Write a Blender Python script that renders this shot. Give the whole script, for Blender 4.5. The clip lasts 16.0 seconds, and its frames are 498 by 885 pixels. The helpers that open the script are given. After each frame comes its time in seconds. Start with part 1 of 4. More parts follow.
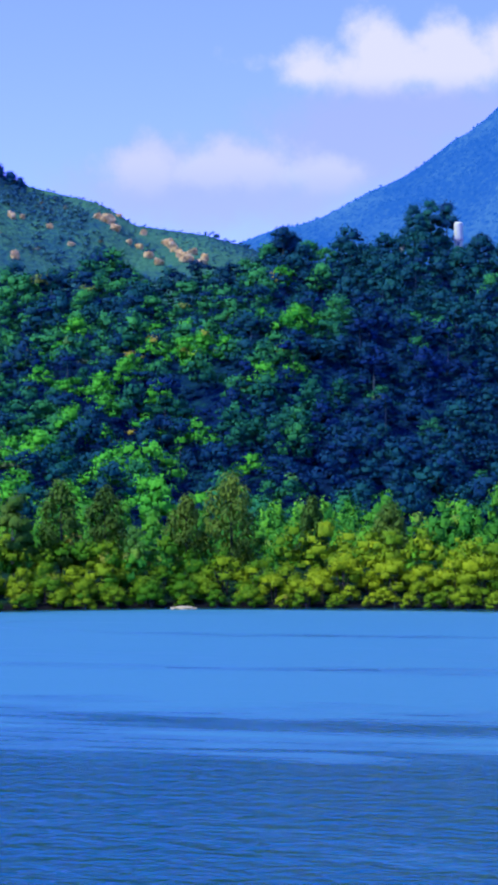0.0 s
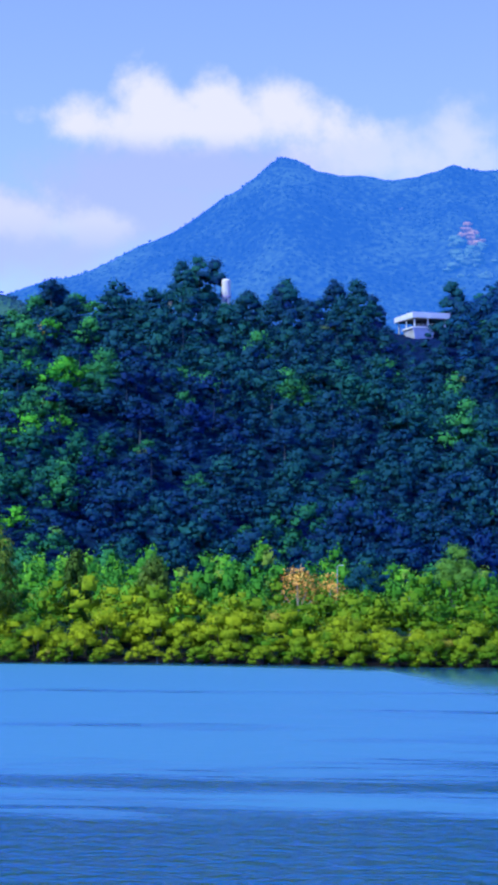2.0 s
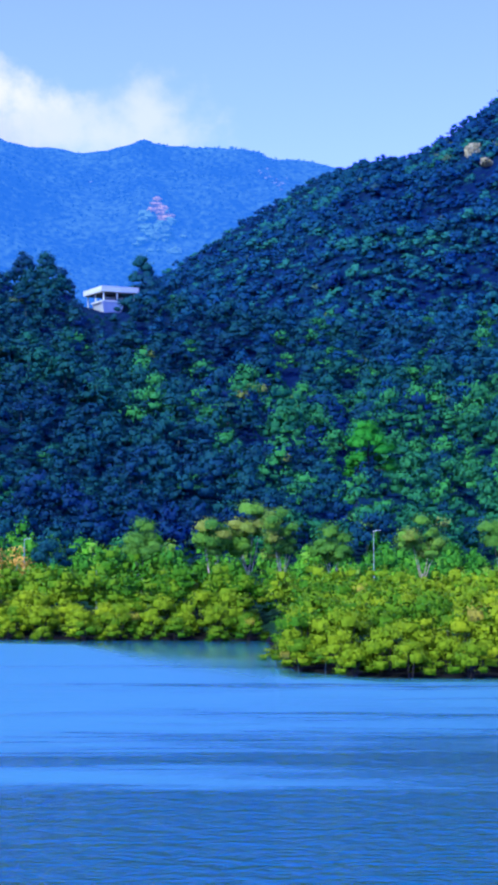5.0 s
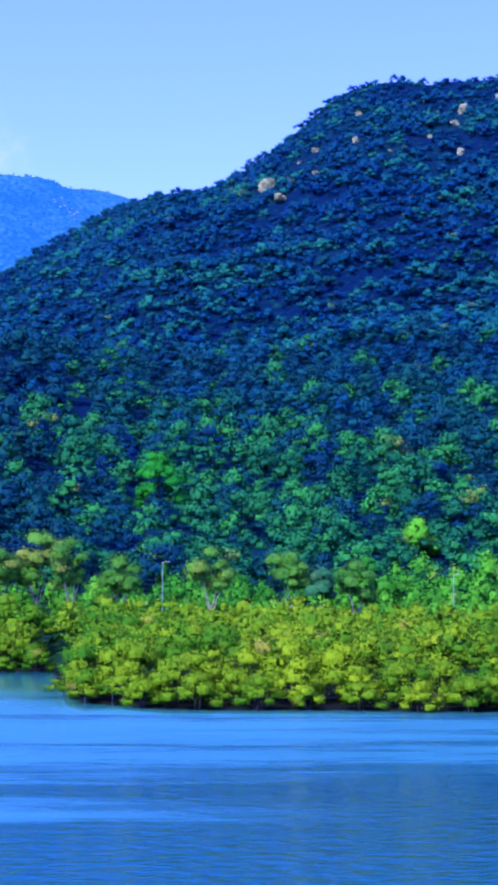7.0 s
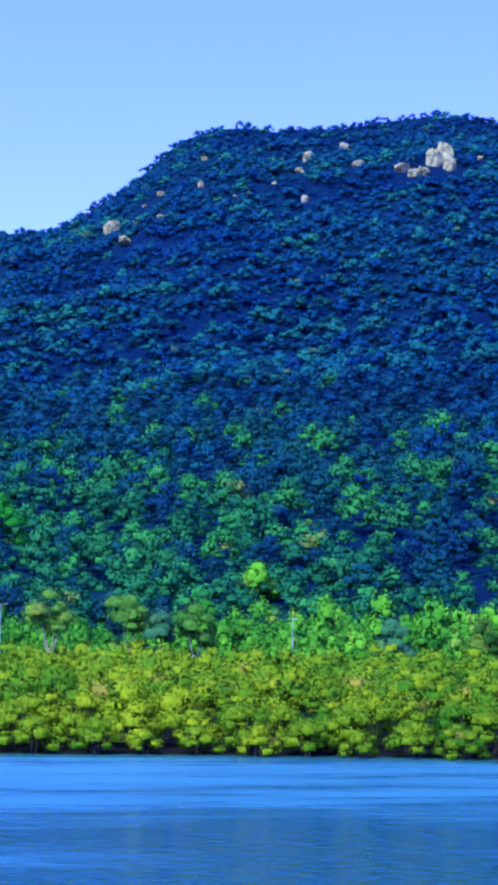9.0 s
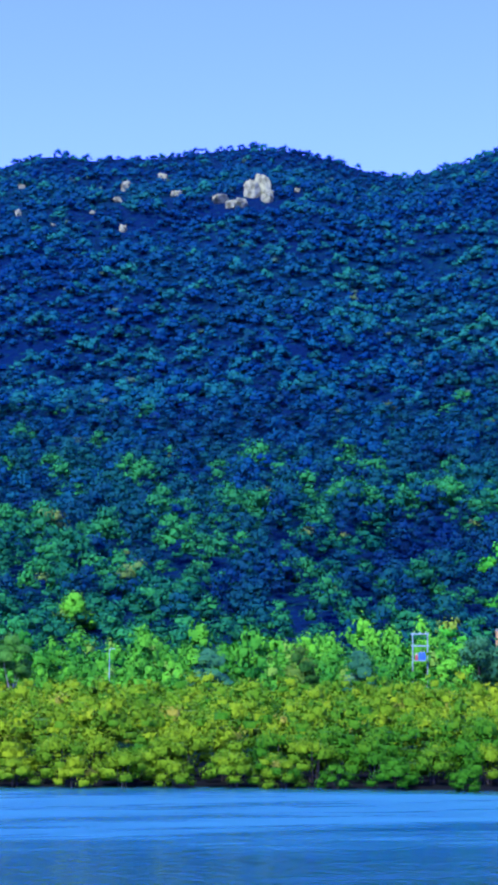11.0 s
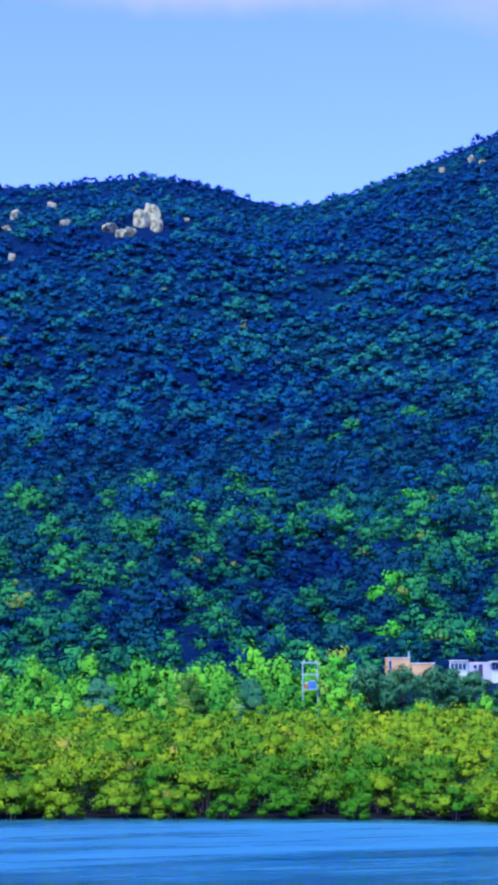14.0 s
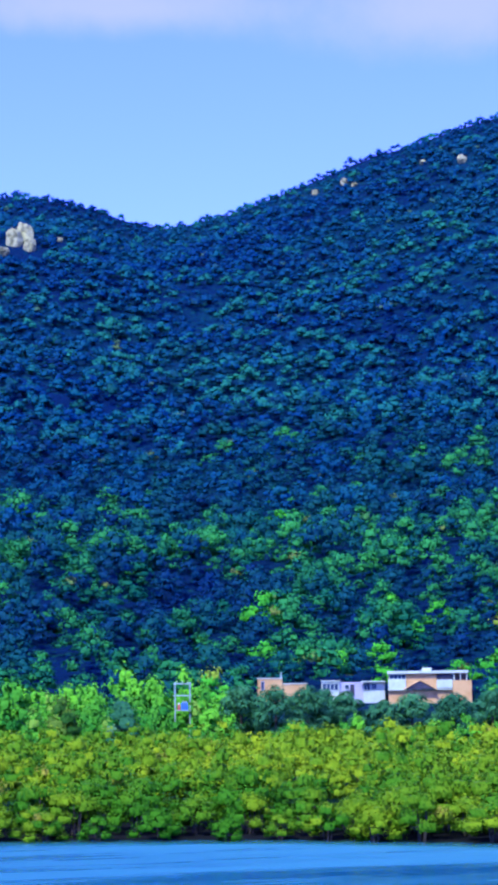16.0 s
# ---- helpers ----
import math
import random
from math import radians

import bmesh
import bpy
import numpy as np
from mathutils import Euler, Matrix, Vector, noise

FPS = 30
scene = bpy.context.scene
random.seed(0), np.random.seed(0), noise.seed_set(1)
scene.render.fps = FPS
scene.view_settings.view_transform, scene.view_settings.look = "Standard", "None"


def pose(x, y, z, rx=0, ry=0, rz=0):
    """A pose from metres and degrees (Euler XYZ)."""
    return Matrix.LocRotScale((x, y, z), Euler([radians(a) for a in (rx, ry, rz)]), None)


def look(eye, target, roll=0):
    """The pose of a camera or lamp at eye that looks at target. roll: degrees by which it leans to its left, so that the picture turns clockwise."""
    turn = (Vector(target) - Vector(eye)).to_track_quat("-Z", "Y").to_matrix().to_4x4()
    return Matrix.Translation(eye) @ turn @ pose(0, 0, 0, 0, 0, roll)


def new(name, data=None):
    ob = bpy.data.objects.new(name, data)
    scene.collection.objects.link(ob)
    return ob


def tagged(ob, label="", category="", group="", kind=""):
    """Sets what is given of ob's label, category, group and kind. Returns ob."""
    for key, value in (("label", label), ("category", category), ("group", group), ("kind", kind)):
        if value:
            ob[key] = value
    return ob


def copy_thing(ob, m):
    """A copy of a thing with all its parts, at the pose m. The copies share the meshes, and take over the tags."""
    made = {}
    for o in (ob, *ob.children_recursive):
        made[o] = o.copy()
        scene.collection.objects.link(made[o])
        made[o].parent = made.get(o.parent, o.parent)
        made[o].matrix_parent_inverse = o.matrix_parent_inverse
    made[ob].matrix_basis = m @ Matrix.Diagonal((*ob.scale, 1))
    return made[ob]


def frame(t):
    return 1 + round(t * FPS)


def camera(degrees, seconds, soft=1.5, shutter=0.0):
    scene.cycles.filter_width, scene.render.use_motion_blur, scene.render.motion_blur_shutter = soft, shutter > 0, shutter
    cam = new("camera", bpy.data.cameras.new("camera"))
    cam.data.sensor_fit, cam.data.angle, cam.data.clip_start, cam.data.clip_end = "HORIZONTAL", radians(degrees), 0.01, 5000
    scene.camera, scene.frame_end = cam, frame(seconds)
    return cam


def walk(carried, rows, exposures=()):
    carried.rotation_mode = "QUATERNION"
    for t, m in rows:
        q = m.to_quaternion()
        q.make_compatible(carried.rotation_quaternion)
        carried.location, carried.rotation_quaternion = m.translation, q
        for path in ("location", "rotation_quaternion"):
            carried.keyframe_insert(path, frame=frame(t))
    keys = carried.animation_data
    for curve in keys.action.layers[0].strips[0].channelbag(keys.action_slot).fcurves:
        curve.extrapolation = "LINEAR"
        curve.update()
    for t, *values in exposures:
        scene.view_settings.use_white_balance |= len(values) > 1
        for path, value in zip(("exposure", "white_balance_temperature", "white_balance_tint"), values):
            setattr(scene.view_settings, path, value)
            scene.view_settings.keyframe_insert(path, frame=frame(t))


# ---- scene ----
FIELD, EYE = 14.364, 8.0
cam = camera(FIELD, 16.0, soft=4.0)
# seconds, heading to the right, pitch up, lean to the right (degrees); the camera stands and turns
ROWS = [
    (0.0, -1.749, 3.003, 0.423),
    (0.5, -0.000, 3.515, 0.244),
    (1.0, 1.725, 3.924, 0.050),
    (1.5, 3.421, 4.252, 0.043),
    (2.0, 5.058, 4.543, 0.001),
    (2.5, 6.588, 4.780, 0.168),
    (3.0, 8.026, 4.817, 0.188),
    (3.5, 9.438, 4.617, 0.190),
    (4.0, 10.903, 4.291, 0.245),
    (4.5, 12.475, 3.987, 0.230),
    (5.0, 14.104, 3.762, 0.223),
    (5.2, 14.782, 3.753, 0.109),
    (7.3, 20.865, 4.832, -0.348),
    (7.5, 21.276, 4.948, -0.428),
    (8.0, 22.289, 5.247, -0.561),
    (8.5, 23.393, 5.572, -0.622),
    (9.0, 24.785, 5.948, -0.625),
    (9.5, 26.428, 6.296, -0.541),
    (10.0, 28.045, 6.491, -0.408),
    (10.2, 28.607, 6.542, -0.379),
    (12.3, 31.155, 7.291, -0.113),
    (12.5, 31.298, 7.376, -0.160),
    (13.0, 31.862, 7.520, 0.001),
    (13.5, 32.599, 7.608, 0.142),
    (14.0, 33.315, 7.687, 0.304),
    (14.5, 33.920, 7.810, 0.381),
    (15.0, 34.604, 8.065, 0.498),
    (15.5, 35.615, 8.264, 0.590),
    (16.0, 37.037, 8.256, 0.676),
    ]


def polar(az, r, z=0.0):
    """A place by its bearing from the viewpoint (degrees to the right) and distance."""
    return Vector((r * math.sin(radians(az)), r * math.cos(radians(az)), z))


def aim(az, el):
    c = math.cos(radians(el))
    return (c * math.sin(radians(az)) * 100, c * math.cos(radians(az)) * 100, EYE + 100 * math.sin(radians(el)))


EXPOSURES = [(0.0, 0.52, 5500, 12), (2.0, 0.63, 5500, 12), (3.5, 0.74, 5500, 12), (7.5, 0.93, 5120, 12), (16.0, 0.93, 5120, 12)]
walk(cam, [(t, look((0, 0, EYE), aim(az, el), -lean)) for t, az, el, lean in ROWS], EXPOSURES)

# ---- light ----
SUN_AZ, SUN_EL = -116.0, 58.0
world = bpy.data.worlds.new("world")
scene.world = world
world.use_nodes = True


def node(tree, kind, **values):
    n = tree.nodes.new(kind)
    for key, value in values.items():
        if key in n.inputs:
            n.inputs[key].default_value = value
    return n


def maths(tree, op, a, b=None, c=None, clamp=False):
    n = tree.nodes.new("ShaderNodeMath")
    n.operation, n.use_clamp = op, clamp
    for i, value in enumerate((a, b, c)):
        if value is None:
            continue
        if isinstance(value, (int, float)):
            n.inputs[i].default_value = value
        else:
            tree.links.new(value, n.inputs[i])
    return n.outputs[0]


def blend(tree, factor, a, b, mode="MIX"):
    n = tree.nodes.new("ShaderNodeMix")
    n.data_type, n.blend_type = "RGBA", mode
    for i, value in ((0, factor), (6, a), (7, b)):
        if isinstance(value, (int, float)):
            n.inputs[i].default_value = value
        elif isinstance(value, (tuple, list)):
            n.inputs[i].default_value = (*value, 1)
        else:
            tree.links.new(value, n.inputs[i])
    return n.outputs[2]


def ramp(tree, factor, lo, hi, a=0.0, b=1.0, smooth=True):
    n = tree.nodes.new("ShaderNodeMapRange")
    n.interpolation_type = "SMOOTHSTEP" if smooth else "LINEAR"
    tree.links.new(factor, n.inputs[0])
    for i, value in zip((1, 2, 3, 4), (lo, hi, a, b)):
        n.inputs[i].default_value = value
    return n.outputs[0]


def make_sky():
    t = world.node_tree
    back = t.nodes["Background"]
    sky = t.nodes.new("ShaderNodeTexSky")
    sky.sky_type, sky.sun_disc = "NISHITA", False
    sky.sun_elevation, sky.sun_rotation = radians(SUN_EL), radians(SUN_AZ)
    sky.air_density, sky.dust_density, sky.ozone_density = 1.0, 0.3, 3.0
    way = t.nodes.new("ShaderNodeTexCoord").outputs["Generated"]
    parts = t.nodes.new("ShaderNodeSeparateXYZ")
    t.links.new(way, parts.inputs[0])
    x, y, z = parts.outputs
    az = maths(t, "MULTIPLY", maths(t, "ARCTAN2", x, y), 57.2958)
    el = maths(t, "MULTIPLY", maths(t, "ARCSINE", z), 57.2958)
    puff = node(t, "ShaderNodeTexNoise", Scale=42.0, Detail=8.0, Roughness=0.58)
    wisp = node(t, "ShaderNodeTexNoise", Scale=9.0, Detail=4.0, Roughness=0.5)
    for n in (puff, wisp):
        t.links.new(way, n.inputs["Vector"])

    def bank(lobes, edge, soft, grain):
        total = None
        for a0, e0, ra, re in lobes:
            u = maths(t, "DIVIDE", maths(t, "SUBTRACT", az, a0), ra)
            v = maths(t, "DIVIDE", maths(t, "SUBTRACT", el, e0), re)
            d = maths(t, "SQRT", maths(t, "ADD", maths(t, "MULTIPLY", u, u), maths(t, "MULTIPLY", v, v)))
            lobe = maths(t, "SUBTRACT", 1.0, d)
            total = lobe if total is None else maths(t, "SMOOTH_MAX", total, lobe, 0.25)
        rough = maths(t, "MULTIPLY", maths(t, "SUBTRACT", puff.outputs["Fac"], 0.5), grain)
        return ramp(t, maths(t, "ADD", total, rough), edge, edge + soft)

    low = ramp(t, el, 12.3, 13.6)
    heap = bank(((0.1, 13.6, 0.9, 0.6), (2.0, 14.2, 1.1, 1.25), (4.0, 14.2, 1.0, 1.0), (5.9, 14.1, 1.2, 0.95), (3.7, 13.7, 4.4, 0.9)), -0.3, 0.95, 1.9)
    heap = maths(t, "MULTIPLY", heap, low)
    puffs = bank(((-4.6, 10.9, 1.5, 1.0), (-1.6, 10.9, 1.7, 0.95), (0.6, 10.6, 1.5, 0.6), (-3.0, 10.8, 2.4, 0.65), (-0.4, 10.7, 2.0, 0.55)), -0.25, 0.95, 2.0)
    puffs = maths(t, "MULTIPLY", puffs, ramp(t, el, 9.6, 11.2))
    veil = bank(((-4.5, 10.9, 1.6, 1.0), (-1.5, 11.0, 1.8, 0.9), (-2.5, 10.2, 5.0, 1.2), (1.5, 11.2, 4.0, 1.5), (3.4, 12.4, 5.0, 1.0)), -0.3, 0.9, 1.4)
    tail = bank(((8.6, 12.8, 2.6, 1.0), (11.2, 13.0, 1.6, 1.3), (9.8, 12.6, 3.4, 0.9)), -0.25, 1.1, 1.8)
    high = bank(((43.0, 20.5, 7.0, 1.8), (33.0, 20.7, 9.0, 1.1)), 0.0, 0.9, 0.5)
    tint = blend(t, 1.0, sky.outputs[0], (1.09, 0.91, 2.9), "MULTIPLY")
    colour = blend(t, maths(t, "MULTIPLY", veil, 0.55), tint, VEIL)
    colour = blend(t, maths(t, "MULTIPLY", puffs, 0.6), colour, CLOUD)
    colour = blend(t, maths(t, "MULTIPLY", tail, 0.65), colour, CLOUD)
    colour = blend(t, maths(t, "MULTIPLY", high, 0.8), colour, VEIL)
    colour = blend(t, heap, colour, CLOUD)
    t.links.new(colour, back.inputs[0])
    back.inputs[1].default_value = SKY


SKY = 0.125
CLOUD, VEIL = (4.6, 4.3, 4.6), (2.8, 2.7, 4.6)
make_sky()
sun = new("sun", bpy.data.lights.new("sun", "SUN"))
sun.data.energy, sun.data.angle, sun.data.color = 3.1, radians(0.5), (1.0, 0.94, 0.82)
sun.matrix_world = look(aim(SUN_AZ, SUN_EL), (0, 0, EYE))

# ---- materials ----


def blank(name):
    m = bpy.data.materials.new(name)
    m.use_nodes = True
    return m, m.node_tree, m.node_tree.nodes["Principled BSDF"]


def noise_at(t, scale, detail=4.0, vector=None, stretch=None, turn=0):
    n = node(t, "ShaderNodeTexNoise", Scale=scale, Detail=detail)
    if vector is None:
        vector = t.nodes.new("ShaderNodeNewGeometry").outputs["Position"]
    if stretch:
        m = t.nodes.new("ShaderNodeMapping")
        m.vector_type = "TEXTURE"
        m.inputs["Scale"].default_value = [1 / k for k in stretch]
        m.inputs["Rotation"].default_value = (0, 0, radians(-turn))
        t.links.new(vector, m.inputs[0])
        vector = m.outputs[0]
    t.links.new(vector, n.inputs["Vector"])
    return n.outputs["Fac"]


def leaf_material(name, dark, light, dry, dryness=0.0, spread=0.5, wide=0.03, grain=1.6):
    """Foliage: leaf sprays vary singly, whole trees by their tone, stands by a wide noise."""
    m, t, p = blank(name)
    dark, light = [k * 1.2 for k in dark], [k * 1.2 for k in light]
    geo = t.nodes.new("ShaderNodeNewGeometry")
    att = t.nodes.new("ShaderNodeAttribute")
    att.attribute_name = "tone"
    own = t.nodes.new("ShaderNodeObjectInfo").outputs["Random"]
    tree = maths(t, "FRACT", maths(t, "ADD", att.outputs["Fac"], own))
    stand = noise_at(t, wide, 3.0)
    f = maths(t, "ADD", maths(t, "MULTIPLY", geo.outputs["Random Per Island"], spread * 0.25), maths(t, "MULTIPLY", tree, spread))
    f = maths(t, "ADD", f, maths(t, "MULTIPLY", maths(t, "SUBTRACT", stand, 0.5), 1.5), clamp=True)
    colour = blend(t, f, dark, light)
    colour = blend(t, ramp(t, tree, 1.0 - dryness, 1.0 - dryness * 0.4, 0.0, 0.75), colour, dry)
    t.links.new(colour, p.inputs["Base Color"])
    p.inputs["Roughness"].default_value = 0.7
    p.inputs["Specular IOR Level"].default_value = 0.08
    relief = node(t, "ShaderNodeBump", Strength=0.9, Distance=0.7 / grain)
    t.links.new(noise_at(t, grain, 3.0), relief.inputs["Height"])
    t.links.new(relief.outputs[0], p.inputs["Normal"])
    thin = t.nodes.new("ShaderNodeBsdfTranslucent")
    t.links.new(colour, thin.inputs[0])
    mix = t.nodes.new("ShaderNodeMixShader")
    mix.inputs[0].default_value = 0.10
    t.links.new(p.outputs[0], mix.inputs[1])
    t.links.new(thin.outputs[0], mix.inputs[2])
    t.links.new(mix.outputs[0], t.nodes["Material Output"].inputs[0])
    return m


def plain_material(name, a, b, rough=0.7, scale=1.0, bump=0.2, metal=0.0, stretch=None):
    m, t, p = blank(name)
    big, fine = noise_at(t, scale, 5.0, stretch=stretch), noise_at(t, scale * 7, 6.0, stretch=stretch)
    f = maths(t, "ADD", maths(t, "MULTIPLY", big, 0.7), maths(t, "MULTIPLY", fine, 0.3))
    t.links.new(blend(t, ramp(t, f, 0.35, 0.65), a, b), p.inputs["Base Color"])
    p.inputs["Roughness"].default_value, p.inputs["Metallic"].default_value = rough, metal
    if bump:
        n = node(t, "ShaderNodeBump", Strength=bump, Distance=0.3 / scale)
        t.links.new(fine, n.inputs["Height"])
        t.links.new(n.outputs[0], p.inputs["Normal"])
    return m


def water_material():
    m, t, p = blank("lake_water")
    p.inputs["IOR"].default_value = 1.333
    calm = noise_at(t, 1.0, 4.0, stretch=(0.007, 0.028, 1), turn=18)
    streak = noise_at(t, 1.0, 3.0, stretch=(0.02, 0.11, 1), turn=18)
    wind = maths(t, "ADD", maths(t, "MULTIPLY", calm, 0.6), maths(t, "MULTIPLY", streak, 0.4))
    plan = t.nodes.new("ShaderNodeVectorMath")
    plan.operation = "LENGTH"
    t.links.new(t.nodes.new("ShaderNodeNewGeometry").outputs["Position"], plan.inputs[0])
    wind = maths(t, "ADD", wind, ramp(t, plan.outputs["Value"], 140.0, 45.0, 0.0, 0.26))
    side = t.nodes.new("ShaderNodeSeparateXYZ")
    t.links.new(t.nodes.new("ShaderNodeNewGeometry").outputs["Position"], side.inputs[0])
    wind = maths(t, "ADD", wind, ramp(t, side.outputs[0], 10.0, 45.0, 0.0, 0.05))
    torn = noise_at(t, 1.0, 5.0, stretch=(0.12, 0.7, 1), turn=18)
    wind = maths(t, "ADD", wind, maths(t, "MULTIPLY", maths(t, "SUBTRACT", torn, 0.5), 0.28))
    choppy = ramp(t, wind, 0.525, 0.72)
    long = noise_at(t, 1.0, 2.0, stretch=(0.9, 0.85, 1), turn=12)
    wave = noise_at(t, 1.0, 2.0, stretch=(1.3, 2.4, 1), turn=20)
    ripple = noise_at(t, 1.0, 3.0, stretch=(2.6, 4.5, 1), turn=16)
    height = maths(t, "MULTIPLY_ADD", wave, 0.34, maths(t, "MULTIPLY", ripple, 0.14))
    height = maths(t, "MULTIPLY_ADD", long, 0.75, height)
    n = node(t, "ShaderNodeBump", Distance=0.62)
    t.links.new(height, n.inputs["Height"])
    t.links.new(n.outputs[0], p.inputs["Normal"])
    shelter = t.nodes.new("ShaderNodeAttribute")
    shelter.attribute_name = "shelter"
    rough = ramp(t, choppy, 0.0, 1.0, 0.44, 0.085, False)
    rough = maths(t, "MULTIPLY", rough, ramp(t, side.outputs[0], -5.0, 30.0, 1.15, 1.0))
    lee = maths(t, "SUBTRACT", 1.0, shelter.outputs["Fac"])
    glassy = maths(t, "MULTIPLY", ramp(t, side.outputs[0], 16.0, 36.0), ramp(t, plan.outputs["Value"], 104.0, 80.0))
    # Sky sheen on calm water and dark hill reflection go into base colour.
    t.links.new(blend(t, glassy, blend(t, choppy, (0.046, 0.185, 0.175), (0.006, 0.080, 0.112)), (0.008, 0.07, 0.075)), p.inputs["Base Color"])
    swell = ramp(t, choppy, 0.0, 1.0, 0.10, 1.0, False)
    lee = maths(t, "MULTIPLY", lee, maths(t, "MULTIPLY_ADD", glassy, -0.15, 1.0))
    t.links.new(maths(t, "MULTIPLY", rough, maths(t, "MULTIPLY_ADD", lee, 0.8, 0.2)), p.inputs["Roughness"])
    t.links.new(maths(t, "MULTIPLY", swell, maths(t, "MULTIPLY_ADD", lee, 0.9, 0.1)), n.inputs["Strength"])
    return m


def ground_material():
    m, t, p = blank("hill_ground")
    broad, fine = noise_at(t, 0.012, 5.0), noise_at(t, 0.35, 6.0)
    f = maths(t, "ADD", maths(t, "MULTIPLY", broad, 0.6), maths(t, "MULTIPLY", fine, 0.4))
    # Navy of the hazy shade between trees is put into this ground colour.
    colour = blend(t, ramp(t, f, 0.4, 0.62), (0.002, 0.012, 0.044), (0.004, 0.028, 0.044))
    colour = blend(t, ramp(t, fine, 0.58, 0.7), colour, (0.008, 0.05, 0.04))
    height = t.nodes.new("ShaderNodeSeparateXYZ")
    t.links.new(t.nodes.new("ShaderNodeNewGeometry").outputs["Position"], height.inputs[0])
    grassy = maths(t, "MULTIPLY", ramp(t, height.outputs[1], 700.0, 800.0), ramp(t, height.outputs[0], 5.0, -20.0))
    colour = blend(t, grassy, colour, blend(t, ramp(t, f, 0.4, 0.62), (0.018, 0.075, 0.08), (0.06, 0.18, 0.07)))
    colour = blend(t, ramp(t, height.outputs[2], 6.0, 14.0), (0.008, 0.034, 0.012), colour)
    # Mud at the waterline, darkened further for the shade under the mangroves.
    t.links.new(blend(t, ramp(t, height.outputs[2], 0.5, 1.2), (0.007, 0.008, 0.007), colour), p.inputs["Base Color"])
    p.inputs["Roughness"].default_value = 0.95
    p.inputs["Specular IOR Level"].default_value = 0.05
    n = node(t, "ShaderNodeBump", Strength=1.0, Distance=3.0)
    t.links.new(fine, n.inputs["Height"])
    t.links.new(n.outputs[0], p.inputs["Normal"])
    return m


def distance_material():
    """The far range: woods, with kilometres of blue haze added as surface glow."""
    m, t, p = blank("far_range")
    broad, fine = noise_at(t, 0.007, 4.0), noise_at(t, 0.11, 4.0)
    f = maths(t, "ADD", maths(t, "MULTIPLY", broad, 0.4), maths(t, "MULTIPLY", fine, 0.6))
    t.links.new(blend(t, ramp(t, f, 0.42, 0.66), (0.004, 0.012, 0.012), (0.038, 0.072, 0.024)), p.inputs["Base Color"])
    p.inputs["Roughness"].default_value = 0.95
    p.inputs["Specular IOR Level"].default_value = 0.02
    p.inputs["Emission Color"].default_value = HAZE_GLOW
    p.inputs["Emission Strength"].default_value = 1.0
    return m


HAZE_GLOW = (0.021, 0.094, 0.37, 1)
WATER, GROUND, FAR = water_material(), ground_material(), distance_material()
MANGROVE = leaf_material("mangrove_leaves", (0.042, 0.150, 0.002), (0.33, 0.41, 0.002), (0.30, 0.25, 0.03), 0.015, 0.48, grain=3.2)
BRIGHT = leaf_material("thicket_leaves", (0.026, 0.15, 0.009), (0.16, 0.46, 0.014), (0.20, 0.32, 0.03), 0.05, 0.6)
# Yellow-green of sunlit slopes, put into the leaf colour.
SUNNY = leaf_material("sunlit_forest_leaves", (0.025, 0.19, 0.012), (0.115, 0.46, 0.018), (0.38, 0.24, 0.03), 0.06, 0.6)
HEATH = leaf_material("heath_leaves", (0.022, 0.088, 0.115), (0.075, 0.21, 0.115), (0.22, 0.2, 0.08), 0.05, 0.6, 0.02)
# FOREST, SCRUB, PALE: blue haze over the hills is mixed into leaf colour.
FOREST = leaf_material("hazed_forest_leaves", (0.003, 0.021, 0.066), (0.013, 0.100, 0.044), (0.10, 0.15, 0.03), 0.006, 0.55, 0.02)
# Light leaf tone that stands for sun on the forest; also palm fronds.
MIXED = leaf_material("lit_forest_leaves", (0.009, 0.080, 0.036), (0.052, 0.265, 0.036), (0.18, 0.2, 0.03), 0.012, 0.6, 0.02)
SCRUB = leaf_material("hazed_mountain_leaves", (0.004, 0.034, 0.092), (0.013, 0.090, 0.090), (0.08, 0.15, 0.05), 0.006, 0.55, 0.012, 0.9)
PALE = leaf_material("hazed_shrub_leaves", (0.009, 0.072, 0.092), (0.034, 0.20, 0.076), (0.12, 0.2, 0.05), 0.02, 0.6, 0.012, 0.9)
NEEDLE = leaf_material("casuarina_needles", (0.022, 0.08, 0.006), (0.13, 0.21, 0.014), (0.13, 0.16, 0.02), 0.05, 0.8, 0.2)
GUM = leaf_material("gum_leaves", (0.035, 0.13, 0.012), (0.12, 0.28, 0.02), (0.22, 0.24, 0.03), 0.1, 0.7, 0.2)
SOFT = leaf_material("grey_green_leaves", (0.025, 0.10, 0.032), (0.07, 0.22, 0.055), (0.1, 0.2, 0.06), 0.05, 0.6, 0.2)
EARTH = plain_material("hazy_red_earth", (0.20, 0.10, 0.02), (0.34, 0.18, 0.03), 0.95, 0.08, 0.5)
CLEARING = plain_material("hazy_clearing", (0.03, 0.075, 0.015), (0.06, 0.13, 0.03), 0.95, 0.06, 0.5)
CRAG = plain_material("hazy_crag", (0.10, 0.09, 0.05), (0.26, 0.22, 0.12), 0.95, 0.06, 0.5)
# Haze before these far patches is added as a blue glow of their surfaces.
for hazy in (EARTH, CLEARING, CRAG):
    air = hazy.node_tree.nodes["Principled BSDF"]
    air.inputs["Emission Color"].default_value, air.inputs["Emission Strength"].default_value = HAZE_GLOW, 0.9
